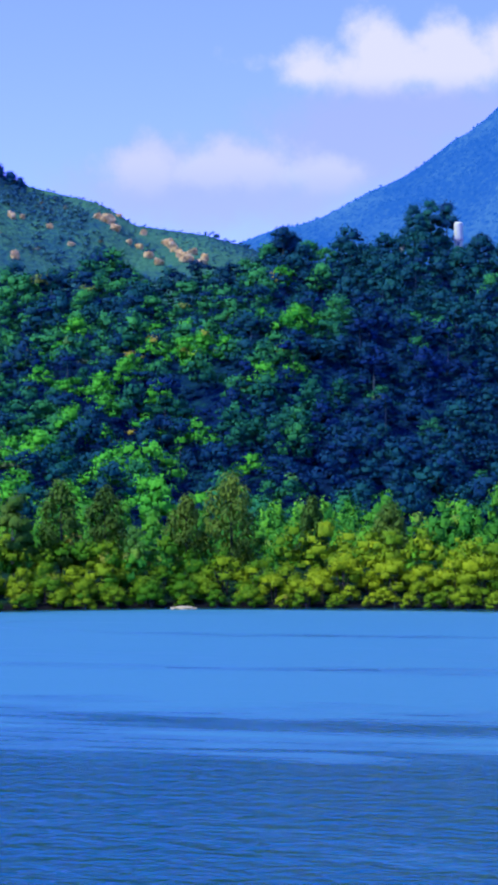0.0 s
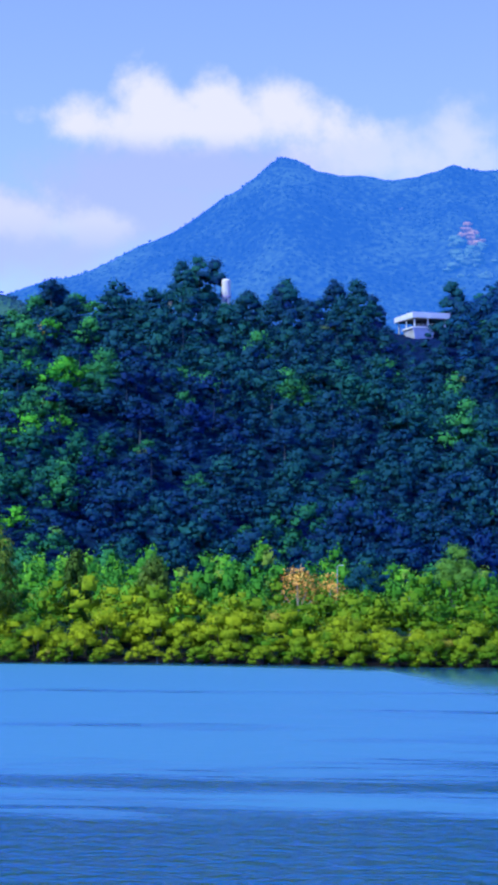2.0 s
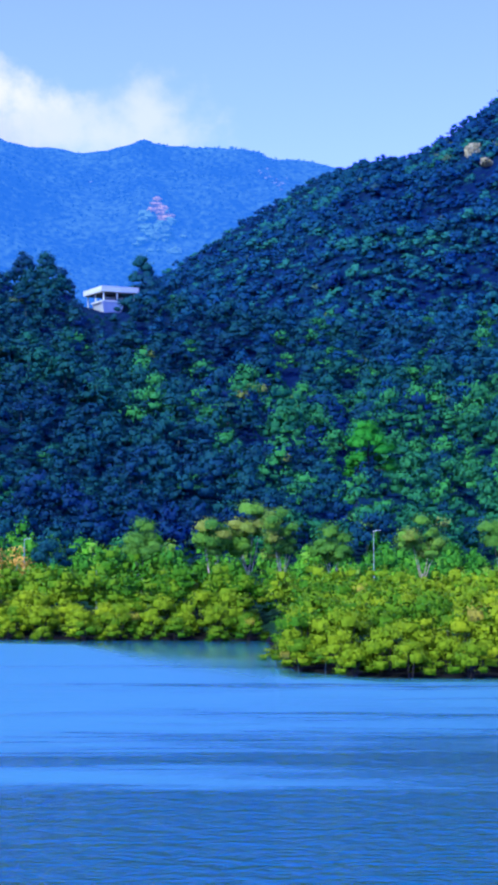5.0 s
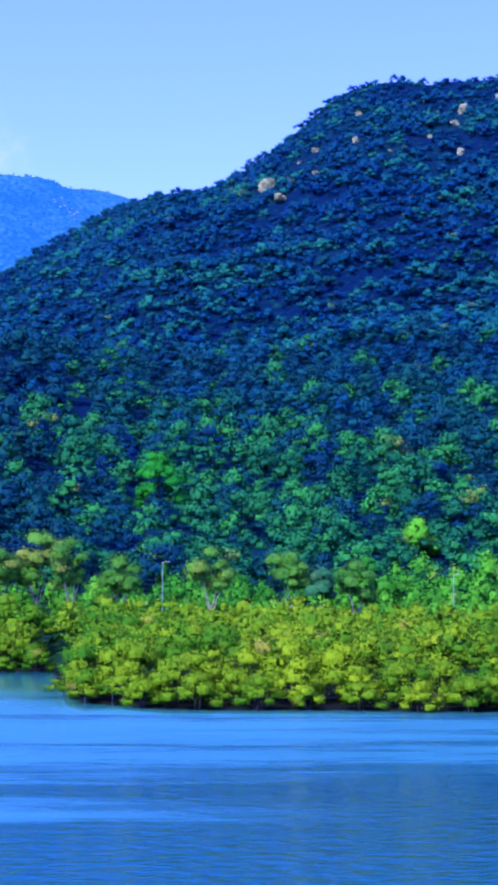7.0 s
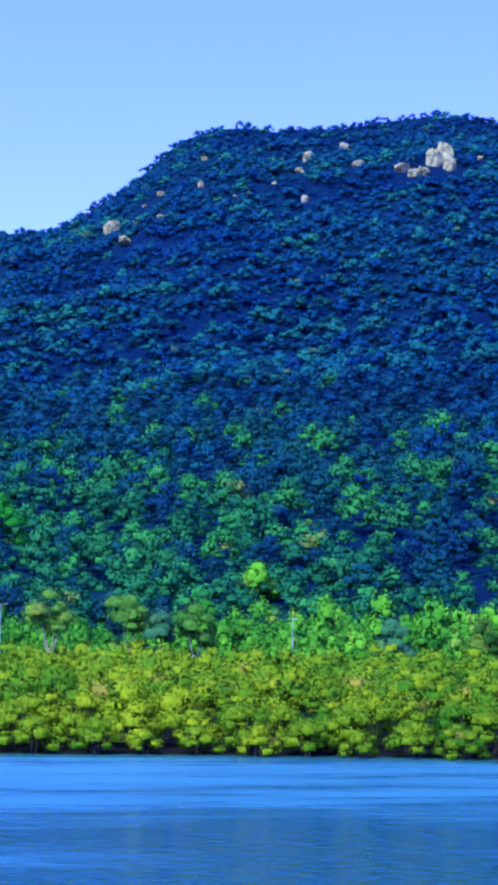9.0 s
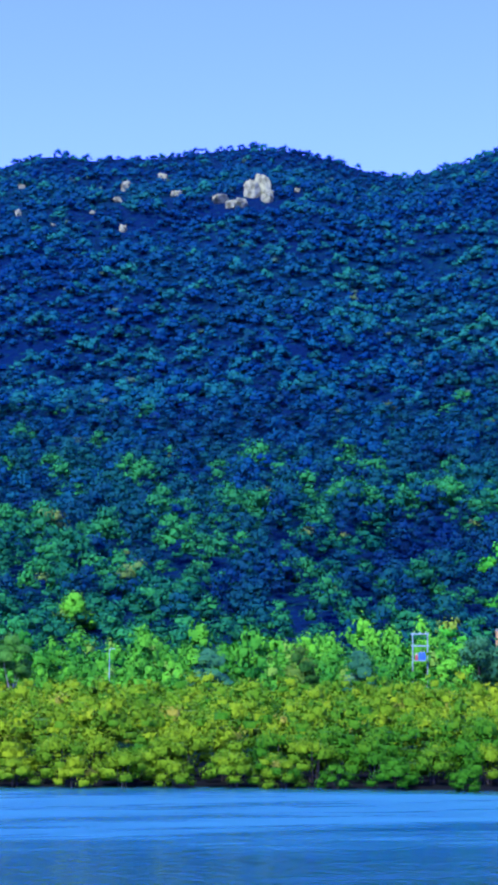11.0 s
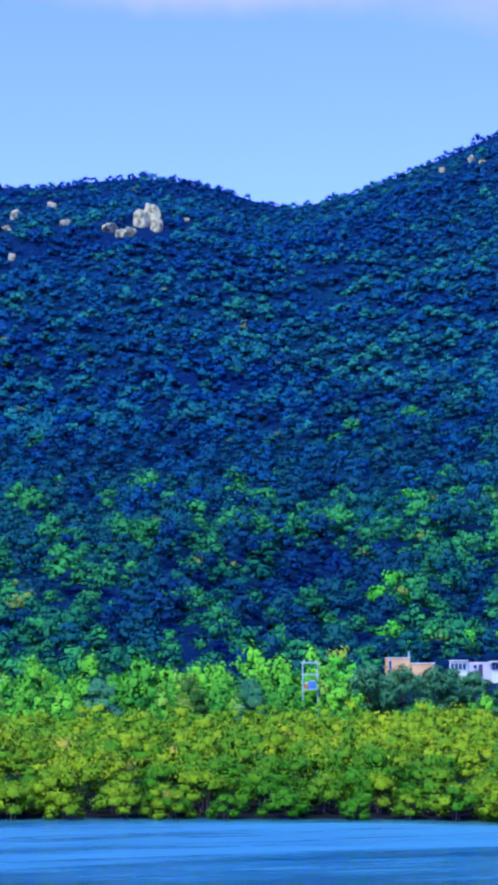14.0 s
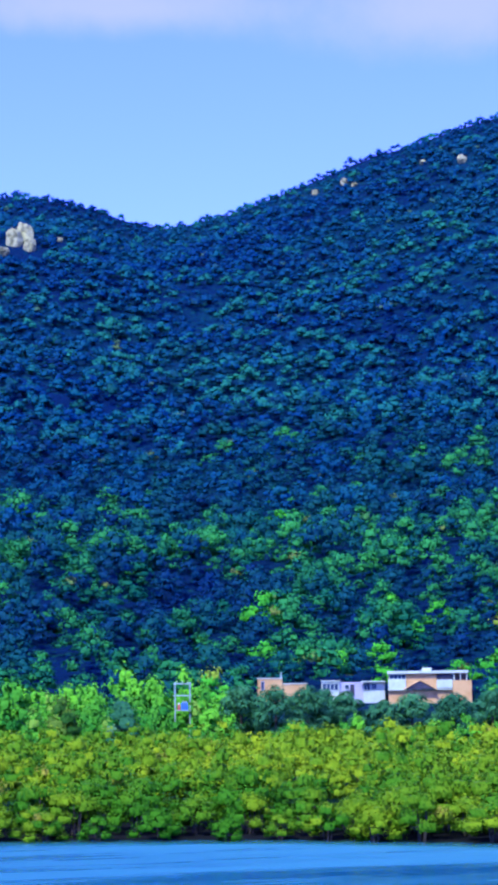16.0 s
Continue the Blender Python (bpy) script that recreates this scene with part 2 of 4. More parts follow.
RUST = leaf_material("withered_leaves", (0.40, 0.19, 0.02), (0.75, 0.46, 0.07), (0.6, 0.42, 0.08), 0.1, 0.8, 0.2)
BARK = plain_material("dark_bark", (0.02, 0.017, 0.012), (0.05, 0.04, 0.026), 0.9, 2.0, 0.6)
PALE_BARK = plain_material("pale_bark", (0.34, 0.28, 0.13), (0.56, 0.48, 0.25), 0.8, 1.5, 0.3)
GREY_BARK = plain_material("grey_bark", (0.045, 0.075, 0.06), (0.10, 0.15, 0.11), 0.9, 1.5, 0.4)
SAND = plain_material("pale_sand", (0.34, 0.29, 0.10), (0.50, 0.43, 0.17), 0.9, 1.2, 0.3)
TAN = plain_material("tan_granite", (0.62, 0.38, 0.10), (0.95, 0.72, 0.25), 0.9, 0.35, 1.0)
ROCK = plain_material("granite", (0.20, 0.19, 0.075), (0.60, 0.58, 0.23), 0.9, 0.35, 1.0)
CREAM = plain_material("cream_paint", (0.68, 0.72, 0.42), (0.80, 0.85, 0.52), 0.7, 0.5, 0.15)
WHITE = plain_material("white_paint", (0.50, 0.56, 0.34), (0.62, 0.69, 0.42), 0.6, 0.5, 0.1)
CHALK = plain_material("whitewash", (0.68, 0.77, 0.54), (0.79, 0.88, 0.64), 0.7, 0.5, 0.1)
PEACH = plain_material("peach_render", (0.60, 0.34, 0.09), (0.70, 0.43, 0.13), 0.8, 0.5, 0.15)
GREYWALL = plain_material("grey_render", (0.42, 0.40, 0.38), (0.58, 0.55, 0.5), 0.85, 0.5, 0.2)
STEEL = plain_material("galvanised_steel", (0.28, 0.35, 0.26), (0.40, 0.49, 0.36), 0.45, 2.0, 0.05, 0.1)
BLUEBOX = plain_material("blue_enamel", (0.06, 0.14, 0.5), (0.10, 0.2, 0.62), 0.4, 2.0, 0.05)
REDBOX = plain_material("red_enamel", (0.5, 0.07, 0.06), (0.62, 0.12, 0.09), 0.4, 2.0, 0.05)
# Near-black fill: shade inside openings and under the roof, and the gable front.
DARK = plain_material("dark_fill", (0.03, 0.03, 0.035), (0.06, 0.06, 0.065), 0.8, 1.0, 0.1)
GLASS = plain_material("window_glass", (0.03, 0.05, 0.08), (0.05, 0.08, 0.12), 0.08, 1.0, 0.0)

# ---- tools ----


def shape(ob_name, verts, faces, material, parent=None, smooth=False, label=""):
    me = bpy.data.meshes.new(ob_name)
    me.from_pydata([tuple(v) for v in verts], [], [tuple(f) for f in faces])
    me.materials.append(material)
    if smooth:
        me.shade_smooth()
    ob = new(ob_name, me)
    ob.parent = parent
    return tagged(ob, label=label)


def part(name, bm, material, parent=None, label=""):
    me = bpy.data.meshes.new(name)
    bm.to_mesh(me)
    bm.free()
    me.materials.append(material)
    ob = new(name, me)
    ob.parent = parent
    return tagged(ob, label=label)


def cards_mesh(name, cards, tones, material, parent=None, label="", normals=None):
    """Leaf sprays: an array of n x 4 x 3 corners, as one mesh with a tone for each tree."""
    n = len(cards)
    me = bpy.data.meshes.new(name)
    me.vertices.add(n * 4)
    me.vertices.foreach_set("co", np.asarray(cards, np.float32).ravel())
    me.loops.add(n * 4)
    me.loops.foreach_set("vertex_index", np.arange(n * 4, dtype=np.int32))
    me.polygons.add(n)
    me.polygons.foreach_set("loop_start", np.arange(0, n * 4, 4, dtype=np.int32))
    me.update(calc_edges=True)
    me.attributes.new("tone", "FLOAT", "POINT").data.foreach_set("value", np.repeat(np.asarray(tones, np.float32), 4))
    if normals is not None:
        me.attributes.new("custom_normal", "FLOAT_VECTOR", "POINT").data.foreach_set("vector", np.asarray(normals, np.float32).ravel())
    me.materials.append(material)
    ob = new(name, me)
    ob.parent = parent
    return tagged(ob, label=label)


def sprays(points, normals, size, rng, droop=0.12, slim=0.7, along=None):
    """A folded leaf spray at each point, facing its normal."""
    n = len(points)
    normals = normals / np.linalg.norm(normals, axis=1, keepdims=True)
    ref = rng.normal(size=(n, 3)) if along is None else along + rng.normal(size=(n, 3)) * 0.25
    tan = np.cross(ref, normals) if along is None else ref - normals * (ref * normals).sum(1, keepdims=True)
    tan /= np.linalg.norm(tan, axis=1, keepdims=True) + 1e-9
    side = np.cross(normals, tan)
    s = (size * rng.uniform(0.6, 1.35, n))[:, None]
    wide = slim * rng.uniform(0.45, 1.25, (2, n, 1))
    skew = rng.uniform(-0.45, 0.45, (2, n, 1))
    return np.stack([points + tan * s, points + side * s * wide[0] + tan * s * skew[0] - normals * s * droop, points - tan * s * rng.uniform(0.5, 1.0, (n, 1)), points - side * s * wide[1] + tan * s * skew[1] - normals * s * droop * rng.uniform(0, 2, (n, 1))], 1)


def ball_patches(res):
    """Patches of a unit ball, open below: a cube with res x res squares a side, blown up."""
    g = np.linspace(-1, 1, res + 1)
    out = []
    for axis in range(3):
        for sign in (-1, 1):
            if axis == 2 and sign < 0:
                continue
            for i in range(res):
                for j in range(res):
                    quad = []
                    for u, v in ((g[i], g[j]), (g[i + 1], g[j]), (g[i + 1], g[j + 1]), (g[i], g[j + 1])):
                        p = [0.0, 0.0, 0.0]
                        p[axis], p[(axis + 1) % 3], p[(axis + 2) % 3] = sign, math.tan(u * 0.785), math.tan(v * 0.785)
                        quad.append(p)
                    out.append(quad if sign > 0 else quad[::-1])
    out = np.array(out)
    return out / np.linalg.norm(out, axis=2, keepdims=True)


PATCHES = {k: ball_patches(k) for k in (1, 2)}


def lumps(rng, blobs, res, fill):
    """A knobbly cushion of foliage for each clump, as patches."""
    ball = PATCHES[res]
    out = []
    for b in blobs:
        w = rng.normal(size=(5, 3)) * 2.6
        swell = fill + 0.07 * np.sin(ball @ w.T + rng.uniform(0, 6.28, 5)).sum(2)
        out.append(b[:3] + ball * swell[:, :, None] * b[3:6])
    return np.concatenate(out)


def crown_cards(rng, blobs, count, leaf, core=True, jitter=0.24, floor=-0.45, res=1, fill=0.62):
    """Leaf sprays standing proud of knobbly foliage cushions."""
    blobs = np.asarray(blobs, float)
    area = blobs[:, 3] * blobs[:, 5]
    pick = rng.choice(len(blobs), count, p=area / area.sum())
    d = rng.normal(size=(count, 3))
    d /= np.linalg.norm(d, axis=1, keepdims=True)
    d[:, 2] = np.where(d[:, 2] < floor, -d[:, 2], d[:, 2])
    b = blobs[pick]
    pos = b[:, :3] + d * b[:, 3:6] * rng.uniform(0.72, 1.14, (count, 1))
    nor = d / b[:, 3:6]
    nor = nor / np.linalg.norm(nor, axis=1, keepdims=True) + rng.normal(size=(count, 3)) * jitter
    cards = sprays(pos, nor, leaf, rng)
    own = pick
    if core:
        inner = lumps(rng, blobs, res, fill)
        pick2 = np.repeat(np.arange(len(blobs)), len(PATCHES[res]))
        cards, b, own = np.concatenate([cards, inner]), np.concatenate([b, blobs[pick2]]), np.concatenate([pick, pick2])
    shade = rng.random(len(blobs))
    return cards, soft_normals(cards, b, blobs, rng), shade[own] * 0.4


def soft_normals(cards, b, blobs, rng):
    """Shading normals that round each clump and the crown as a whole."""
    heart = blobs[:, :3].mean(0) * (1, 1, 0.7)
    own = (cards - b[:, None, :3]) / b[:, None, 3:6] ** 2
    own /= np.linalg.norm(own, axis=2, keepdims=True) + 1e-6
    whole = cards - heart
    whole /= np.linalg.norm(whole, axis=2, keepdims=True) + 1e-6
    out = 1.0 * own + 0.8 * whole + (0, 0, 0.15) + rng.normal(size=(len(cards), 1, 3)) * 0.2
    return out / np.linalg.norm(out, axis=2, keepdims=True)


def heap(rng, n, spread, low, high, size, flat=0.7):
    """Clumps of a broad crown: a low ring, a higher inner ring and a top."""
    out = []
    for i in range(n):
        f = i / max(1, n - 1)
        a = i * 2.4 + rng.uniform(-0.5, 0.5)
        r = spread * (1 - f) ** 0.6 * rng.uniform(0.7, 1.1)
        s = size * rng.uniform(0.75, 1.2)
        out.append((r * math.cos(a), r * math.sin(a), low + (high - low) * f + rng.uniform(-0.1, 0.1) * high, s, s * rng.uniform(0.85, 1.15), s * flat))
    return out


def tube(bm, points, radii, sides=6):
    """A tapering limb along points."""
    rings = []
    for i, p in enumerate(points):
        p = Vector(p)
        a = Vector(points[min(i + 1, len(points) - 1)]) - Vector(points[max(i - 1, 0)])
        q = a.to_track_quat("Z", "Y")
        rings.append([bm.verts.new(p + q @ Vector((math.cos(k * 6.2832 / sides) * radii[i], math.sin(k * 6.2832 / sides) * radii[i], 0))) for k in range(sides)])
    for lo, hi in zip(rings, rings[1:]):
        for k in range(sides):
            bm.faces.new((lo[k], lo[(k + 1) % sides], hi[(k + 1) % sides], hi[k]))
    bm.faces.new(rings[-1])
    bm.faces.new(rings[0][::-1])


def block(bm, lo, hi, bevel=0.0):
    size = [h - l for l, h in zip(lo, hi)]
    m = Matrix.Translation([(l + h) / 2 for l, h in zip(lo, hi)]) @ Matrix.Diagonal((*size, 1))
    made = bmesh.ops.create_cube(bm, size=1.0, matrix=m)["verts"]
    if bevel:
        edges = list({e for v in made for e in v.link_edges})
        bmesh.ops.bevel(bm, geom=edges, offset=bevel, segments=2, affect="EDGES", profile=0.6)


def box_part(name, lo, hi, material, parent, bevel=0.02, label=""):
    bm = bmesh.new()
    block(bm, lo, hi, bevel)
    return part(name, bm, material, parent, label)


# ---- the land ----
# water's edge, foothill crest, mountain skyline and far skyline: bearing, then distance or height angle
SHORE = [(-180, 420), (-30, 300), (-9, 254), (-3.7, 260), (2.3, 253), (9.4, 236), (14.7, 231), (14.85, 172), (15.5, 160), (17.8, 150), (30, 150), (38, 146), (46, 138), (80, 200), (180, 420)]
CREST = [(-180, 4), (-30, 6), (-9, 8.1), (-5.5, 8.55), (-4.2, 7.9), (-3, 8.1), (-0.7, 9.0), (2.2, 8.95), (5, 8.65), (8.8, 8.7), (9.3, 8.3), (10.6, 8.35), (11.6, 8.4), (14.8, 7.8), (17.4, 6.9), (25, 7.0), (35, 6.9), (46, 7.4), (80, 6), (180, 4)]
RIDGE = [(-180, 5), (-30, 8), (-12, 11.4), (-8.9, 10.84), (-8, 10.46), (-6, 10.0), (-5, 9.4), (-2.9, 9.1), (-1.9, 8.8), (1, 7.6), (9, 7.4), (11.8, 8.75), (12.5, 9.24), (14.1, 10.27), (15.9, 11.32), (16.5, 11.63), (17.1, 11.72), (17.7, 11.93), (18.9, 12.0), (19.8, 12.45), (21.2, 13.42), (22.15, 14.22), (23.0, 14.84),
         (23.8, 15.06), (24.7, 15.1), (25.5, 14.98), (26.0, 15.08), (27.7, 15.12), (28.8, 15.31), (30, 15.42), (31, 15.37), (32.2, 15.17), (33, 14.94), (33.7, 14.69), (34.7, 14.54), (35.3, 14.66), (36.7, 14.98), (38, 15.48), (39.7, 16.11), (40.6, 16.46), (42.1, 16.83), (43.3, 17.2), (44.6, 17.5), (50, 17.6), (80, 10), (180, 5)]
RANGE = [(-180, 3), (-10, 7), (-1.9, 8.78), (0.9, 9.72), (2.7, 10.5), (4.6, 11.75), (5.24, 12.16), (5.65, 12.52), (5.9, 12.66), (6.15, 12.7), (6.45, 12.69), (6.9, 12.57), (7.7, 12.33), (8.35, 12.23), (9.2, 12.11), (10.0, 12.11), (10.5, 12.29), (11.07, 12.43), (11.83, 12.32), (12.7, 12.24), (13.5, 12.19), (14.15, 12.22), (15, 11.98), (15.8, 11.81), (16.6, 11.66), (19, 11.0), (24, 9), (60, 6), (180, 3)]
CREST_AT = [(-180, 530), (-9, 505), (-1, 480), (4, 520), (12, 590), (20, 560), (46, 530), (180, 530)]
R_FLAT, R_FOOT, R_RIDGE, R_FAR = 262.0, 318.0, 1000.0, 3300.0


def along(table, az):
    a, b = np.array(table, float).T
    return np.interp(az, a, b)


def waves(x, y, scale, seed):
    """A smooth, cheap pseudo-noise over the plan."""
    s, out = 1.0 / scale, np.zeros(np.shape(x))
    for k in range(5):
        a = seed * 1.7 + k * 2.1
        out = out + np.sin((x * math.cos(a) + y * math.sin(a)) * s * (1 + 0.37 * k) + seed * k + 2.0 * np.sin((x * math.sin(a) - y * math.cos(a)) * s * 0.6 + k)) / (1 + 0.5 * k)
    return out / 3.0


def land(az, r):
    """Height of the land at a bearing and distance."""
    az, r = np.broadcast_arrays(np.asarray(az, float), np.asarray(r, float))
    s = along(SHORE, az)
    rc = along(CREST_AT, az)
    zc = EYE + rc * np.tan(np.radians(along(CREST, az))) - 7.0
    zr = EYE + R_RIDGE * np.tan(np.radians(along(RIDGE, az))) - np.where(az < 2, 1.5, 1.6)
    zf = EYE + R_FAR * np.tan(np.radians(along(RANGE, az)))
    flat = np.maximum(R_FLAT, s + 12)
    foot = np.maximum(R_FOOT, flat + 40)
    merge = np.clip((az - 12.0) / 5.0, 0, 1)
    saddle = (zc - 18) * (1 - merge) + (zc + (zr - zc) * 0.2) * merge
    z = np.full(r.shape, -2.0)
    knots = [(s - 8, -2.0 + 0 * s), (s - 0.5, -0.15 + 0 * s), (s + 1.5, 0.25 + 0 * s), (flat, 2.6 + 0 * s), (foot, 8.0 + 0 * s), (0.5 * (foot + rc), 8 + (zc - 8) * 0.52), (rc, zc), (rc + 110 + 0 * s, saddle), (820 + 0 * s, saddle + (zr - saddle) * (0.52 + 0 * s)),
             (R_RIDGE + 0 * s, zr), (1200 + 0 * s, zr - 70), (1900 + 0 * s, 0.3 * zr + 20), (2500 + 0 * s, 0.45 * zf), (R_FAR + 0 * s, zf), (3700 + 0 * s, zf - 160), (4800 + 0 * s, 60 + 0 * s)]
    for (ra, za), (rb, zb) in zip(knots, knots[1:]):
        f = (r - ra) / np.maximum(rb - ra, 0.1)
        z = np.where((f >= 0) & (f < 1), za + (zb - za) * np.clip(f, 0, 1), z)
    x, y = r * np.sin(np.radians(az)), r * np.cos(np.radians(az))
    hill = np.clip((r - foot) / 90, 0, 1) * np.clip(np.abs(r - rc) / 80, 0.15, 1) * np.clip(np.abs(r - R_RIDGE) / 150, 0.05, 1)
    z = z + hill * (9.0 * waves(x, y, 38.0, 3) + 3.0 * waves(x, y, 12.0, 5)) * np.clip(r / 700, 0.4, 1.2)
    mount = np.clip((r - 2000) / 500, 0, 1) * np.clip(np.abs(r - R_FAR) / 300, 0, 1)
    return z + mount * (45 * waves(x, y, 130.0, 7) + 14 * waves(x, y, 40.0, 9))


def grid_mesh(name, azs, rs, material):
    A, Rr = np.meshgrid(azs, rs, indexing="ij")
    Z = land(A, Rr)
    co = np.stack([Rr * np.sin(np.radians(A)), Rr * np.cos(np.radians(A)), Z], -1).reshape(-1, 3)
    na, nr = len(azs), len(rs)
    i, j = np.meshgrid(np.arange(na - 1), np.arange(nr - 1), indexing="ij")
    q = np.stack([i * nr + j, i * nr + j + 1, (i + 1) * nr + j + 1, (i + 1) * nr + j], -1).reshape(-1, 4)
    me = bpy.data.meshes.new(name)
    me.vertices.add(len(co))
    me.vertices.foreach_set("co", co.astype(np.float32).ravel())
    me.loops.add(q.size)
    me.loops.foreach_set("vertex_index", q.astype(np.int32).ravel())
    me.polygons.add(len(q))
    me.polygons.foreach_set("loop_start", np.arange(0, q.size, 4, dtype=np.int32))
    me.update(calc_edges=True)
    me.validate()
    me.materials.append(material)
    me.shade_smooth()
    return new(name, me)


AZS = np.concatenate([np.arange(-180, -14, 4.0), np.arange(-14, 50, 0.3), np.arange(50, 181, 4.0)])
RS = np.concatenate([np.arange(60, 130, 10.0), np.arange(130, 345, 2.5), np.arange(345, 660, 6.0), np.arange(660, 1240, 12.0), np.arange(1240, 2100, 60.0), [2100]])
ground = tagged(grid_mesh("ground", AZS, RS, GROUND), "wooded hillsides rising from a muddy lake shore", "ground", kind="structure")
far_rs = np.concatenate([np.arange(2100, 3300, 30.0), np.arange(3300, 3900, 50.0), np.arange(3900, 4900, 200.0)])
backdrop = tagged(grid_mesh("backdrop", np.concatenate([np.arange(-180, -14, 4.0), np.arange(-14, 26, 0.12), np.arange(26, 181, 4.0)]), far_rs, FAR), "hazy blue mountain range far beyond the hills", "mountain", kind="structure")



def lake():
    """A flat sheet of water that knows how sheltered it is by the near shore."""
    azs = np.concatenate([np.arange(-180, -12, 6.0), np.arange(-12, 48, 0.25), np.arange(48, 180, 6.0)])
    fs = np.concatenate([[0.0, 0.2, 0.4, 0.55], np.linspace(0.65, 1.08, 60), [1.6, 3.0, 5.0]])
    s = along(SHORE, azs)
    reach = np.interp(azs, (-9, 9, 11, 14.6, 15.0, 16.4, 46), (9, 20, 70, 115, 22, 7, 7))
    co, lee = [], []
    for k, az in enumerate(azs):
        for f in fs:
            co.append(polar(az, s[k] * f))
            lee.append(float(np.clip(1 - (s[k] - s[k] * f) / reach[k], 0, 0.6) / 0.6) if f < 1.5 else 0.0)
    na, nf = len(azs), len(fs)
    faces = [(k * nf + i, ((k + 1) % na) * nf + i, ((k + 1) % na) * nf + i + 1, k * nf + i + 1) for k in range(na) for i in range(nf - 1)]
    ob = shape("water", co, faces, WATER)
    ob.data.attributes.new("shelter", "FLOAT", "POINT").data.foreach_set("value", lee)
    ob.data.validate()
    return ob


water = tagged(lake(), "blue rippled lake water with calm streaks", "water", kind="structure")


def scatter(rng, az0, az1, r0, r1, gap):
    """Random places over a stretch of land, no two much closer than the gap."""
    area = 0.5 * (r1 * r1 - r0 * r0) * radians(az1 - az0)
    n = int(area / gap ** 2 * 2.2)
    az = rng.uniform(az0, az1, n)
    r = np.sqrt(rng.uniform(r0 * r0, r1 * r1, n))
    x, y = r * np.sin(np.radians(az)), r * np.cos(np.radians(az))
    cell, keep = {}, []
    for i in range(n):
        k = (int(x[i] // gap), int(y[i] // gap))
        if all((x[i] - x[j]) ** 2 + (y[i] - y[j]) ** 2 > (0.75 * gap) ** 2 for a in (-1, 0, 1) for b in (-1, 0, 1) for j in cell.get((k[0] + a, k[1] + b), ())):
            cell.setdefault(k, []).append(i)
            keep.append(i)
    return az[keep], r[keep]


def stand(name, rng, az, r, scale, templates, material, label, category, sink=0.0):
    """Many crowns joined into one mesh of kind stuff."""
    x, y, z = r * np.sin(np.radians(az)), r * np.cos(np.radians(az)), land(az, r) - sink
    which, turn, tone = rng.integers(0, len(templates), len(r)), rng.uniform(0, 6.283, len(r)), rng.random(len(r))
    tall = rng.uniform(0.8, 1.3, len(r))
    cards, tones, normals = [], [], []
    for k, (tmp, nrm, shade) in enumerate(templates):
        m = np.nonzero(which == k)[0]
        c, s, f = np.cos(turn[m])[:, None, None], np.sin(turn[m])[:, None, None], scale[m][:, None, None]
        X, Y, Z = tmp[None, :, :, 0], tmp[None, :, :, 1], tmp[None, :, :, 2]
        out = np.stack([(X * c - Y * s) * f + x[m][:, None, None], (X * s + Y * c) * f + y[m][:, None, None], Z * f * tall[m][:, None, None] + z[m][:, None, None]], -1)
        cards.append(out.reshape(-1, 4, 3))
        X, Y, Z = nrm[None, :, :, 0], nrm[None, :, :, 1], nrm[None, :, :, 2]
        normals.append(np.stack([X * c - Y * s, X * s + Y * c, Z + 0 * c], -1).reshape(-1, 4, 3))
        tones.append((tone[m][:, None] * 0.6 + shade[None, :]).ravel())
    return tagged(cards_mesh(name, np.concatenate(cards), np.concatenate(tones), material, normals=np.concatenate(normals)), label, category, kind="stuff")


def clear(az, r, spots):
    """False near the bearings and distances that stay free of trees."""
    ok = np.ones(len(r), bool)
    for a0, a1, r0, r1 in spots:
        ok &= ~((az > a0) & (az < a1) & (r > r0) & (r < r1))
    return ok


# granite boulders: bearing, height angle, size, slimness
HIGH_ROCKS = [(20.71, 12.05, 2.6, 1.1), (21.08, 11.72, 2.6, 0.7), (22.11, 13.06, 1.6, 0.7), (21.65, 12.7, 1.0, 0.7), (22.1, 12.4, 1.4, 0.7), (23.27, 13.32, 1.2, 1.6), (23.37, 14.1, 1.4, 0.8), (25.4, 13.95, 1.8, 0.7), (26.45, 14.1, 2.0, 1.5), (26.2, 13.8, 1.5, 0.9),
                                            (27.5, 14.42, 2.3, 1.1), (27.93, 14.0, 2.2, 0.6), (26.36, 12.95, 1.5, 1.3), (29.2, 13.85, 2.6, 0.9), (29.55, 13.7, 2.6, 0.8), (29.85, 13.72, 2.6, 1.0), (30.2, 14.0, 2.6, 1.9), (30.5, 14.1, 2.9, 2.0), (30.65, 13.85, 2.0, 1.7), (31.5, 14.1, 1.2, 1.0),
                                            (39.1, 15.42, 1.6, 0.9), (40.0, 15.68, 1.9, 0.9), (40.3, 15.6, 1.2, 0.9), (42.35, 16.2, 1.8, 0.8), (43.5, 16.2, 1.7, 1.2), (25.45, 13.4, 0.9, 1.0), (24.3, 13.0, 1.0, 0.7)]
HIGH_ROCKS = [(a, e, s * 1.6, t) for a, e, s, t in HIGH_ROCKS]
LEFT_ROCKS = [(-5.83, 9.43, 3.0, 1.2), (-5.6, 9.2, 2.4, 1.0), (-5.5, 9.55, 1.8, 0.8), (-6.1, 9.5, 1.6, 1.2), (-4.77, 9.03, 1.8, 1.4), (-8.61, 9.5, 1.8, 1.4), (-8.3, 9.45, 1.5, 1.0), (-8.5, 8.35, 2.0, 1.4), (-4.9, 8.65, 1.8, 1.0), (-4.65, 8.4, 2.4, 0.8), (-4.35, 8.2, 2.2, 1.0)]
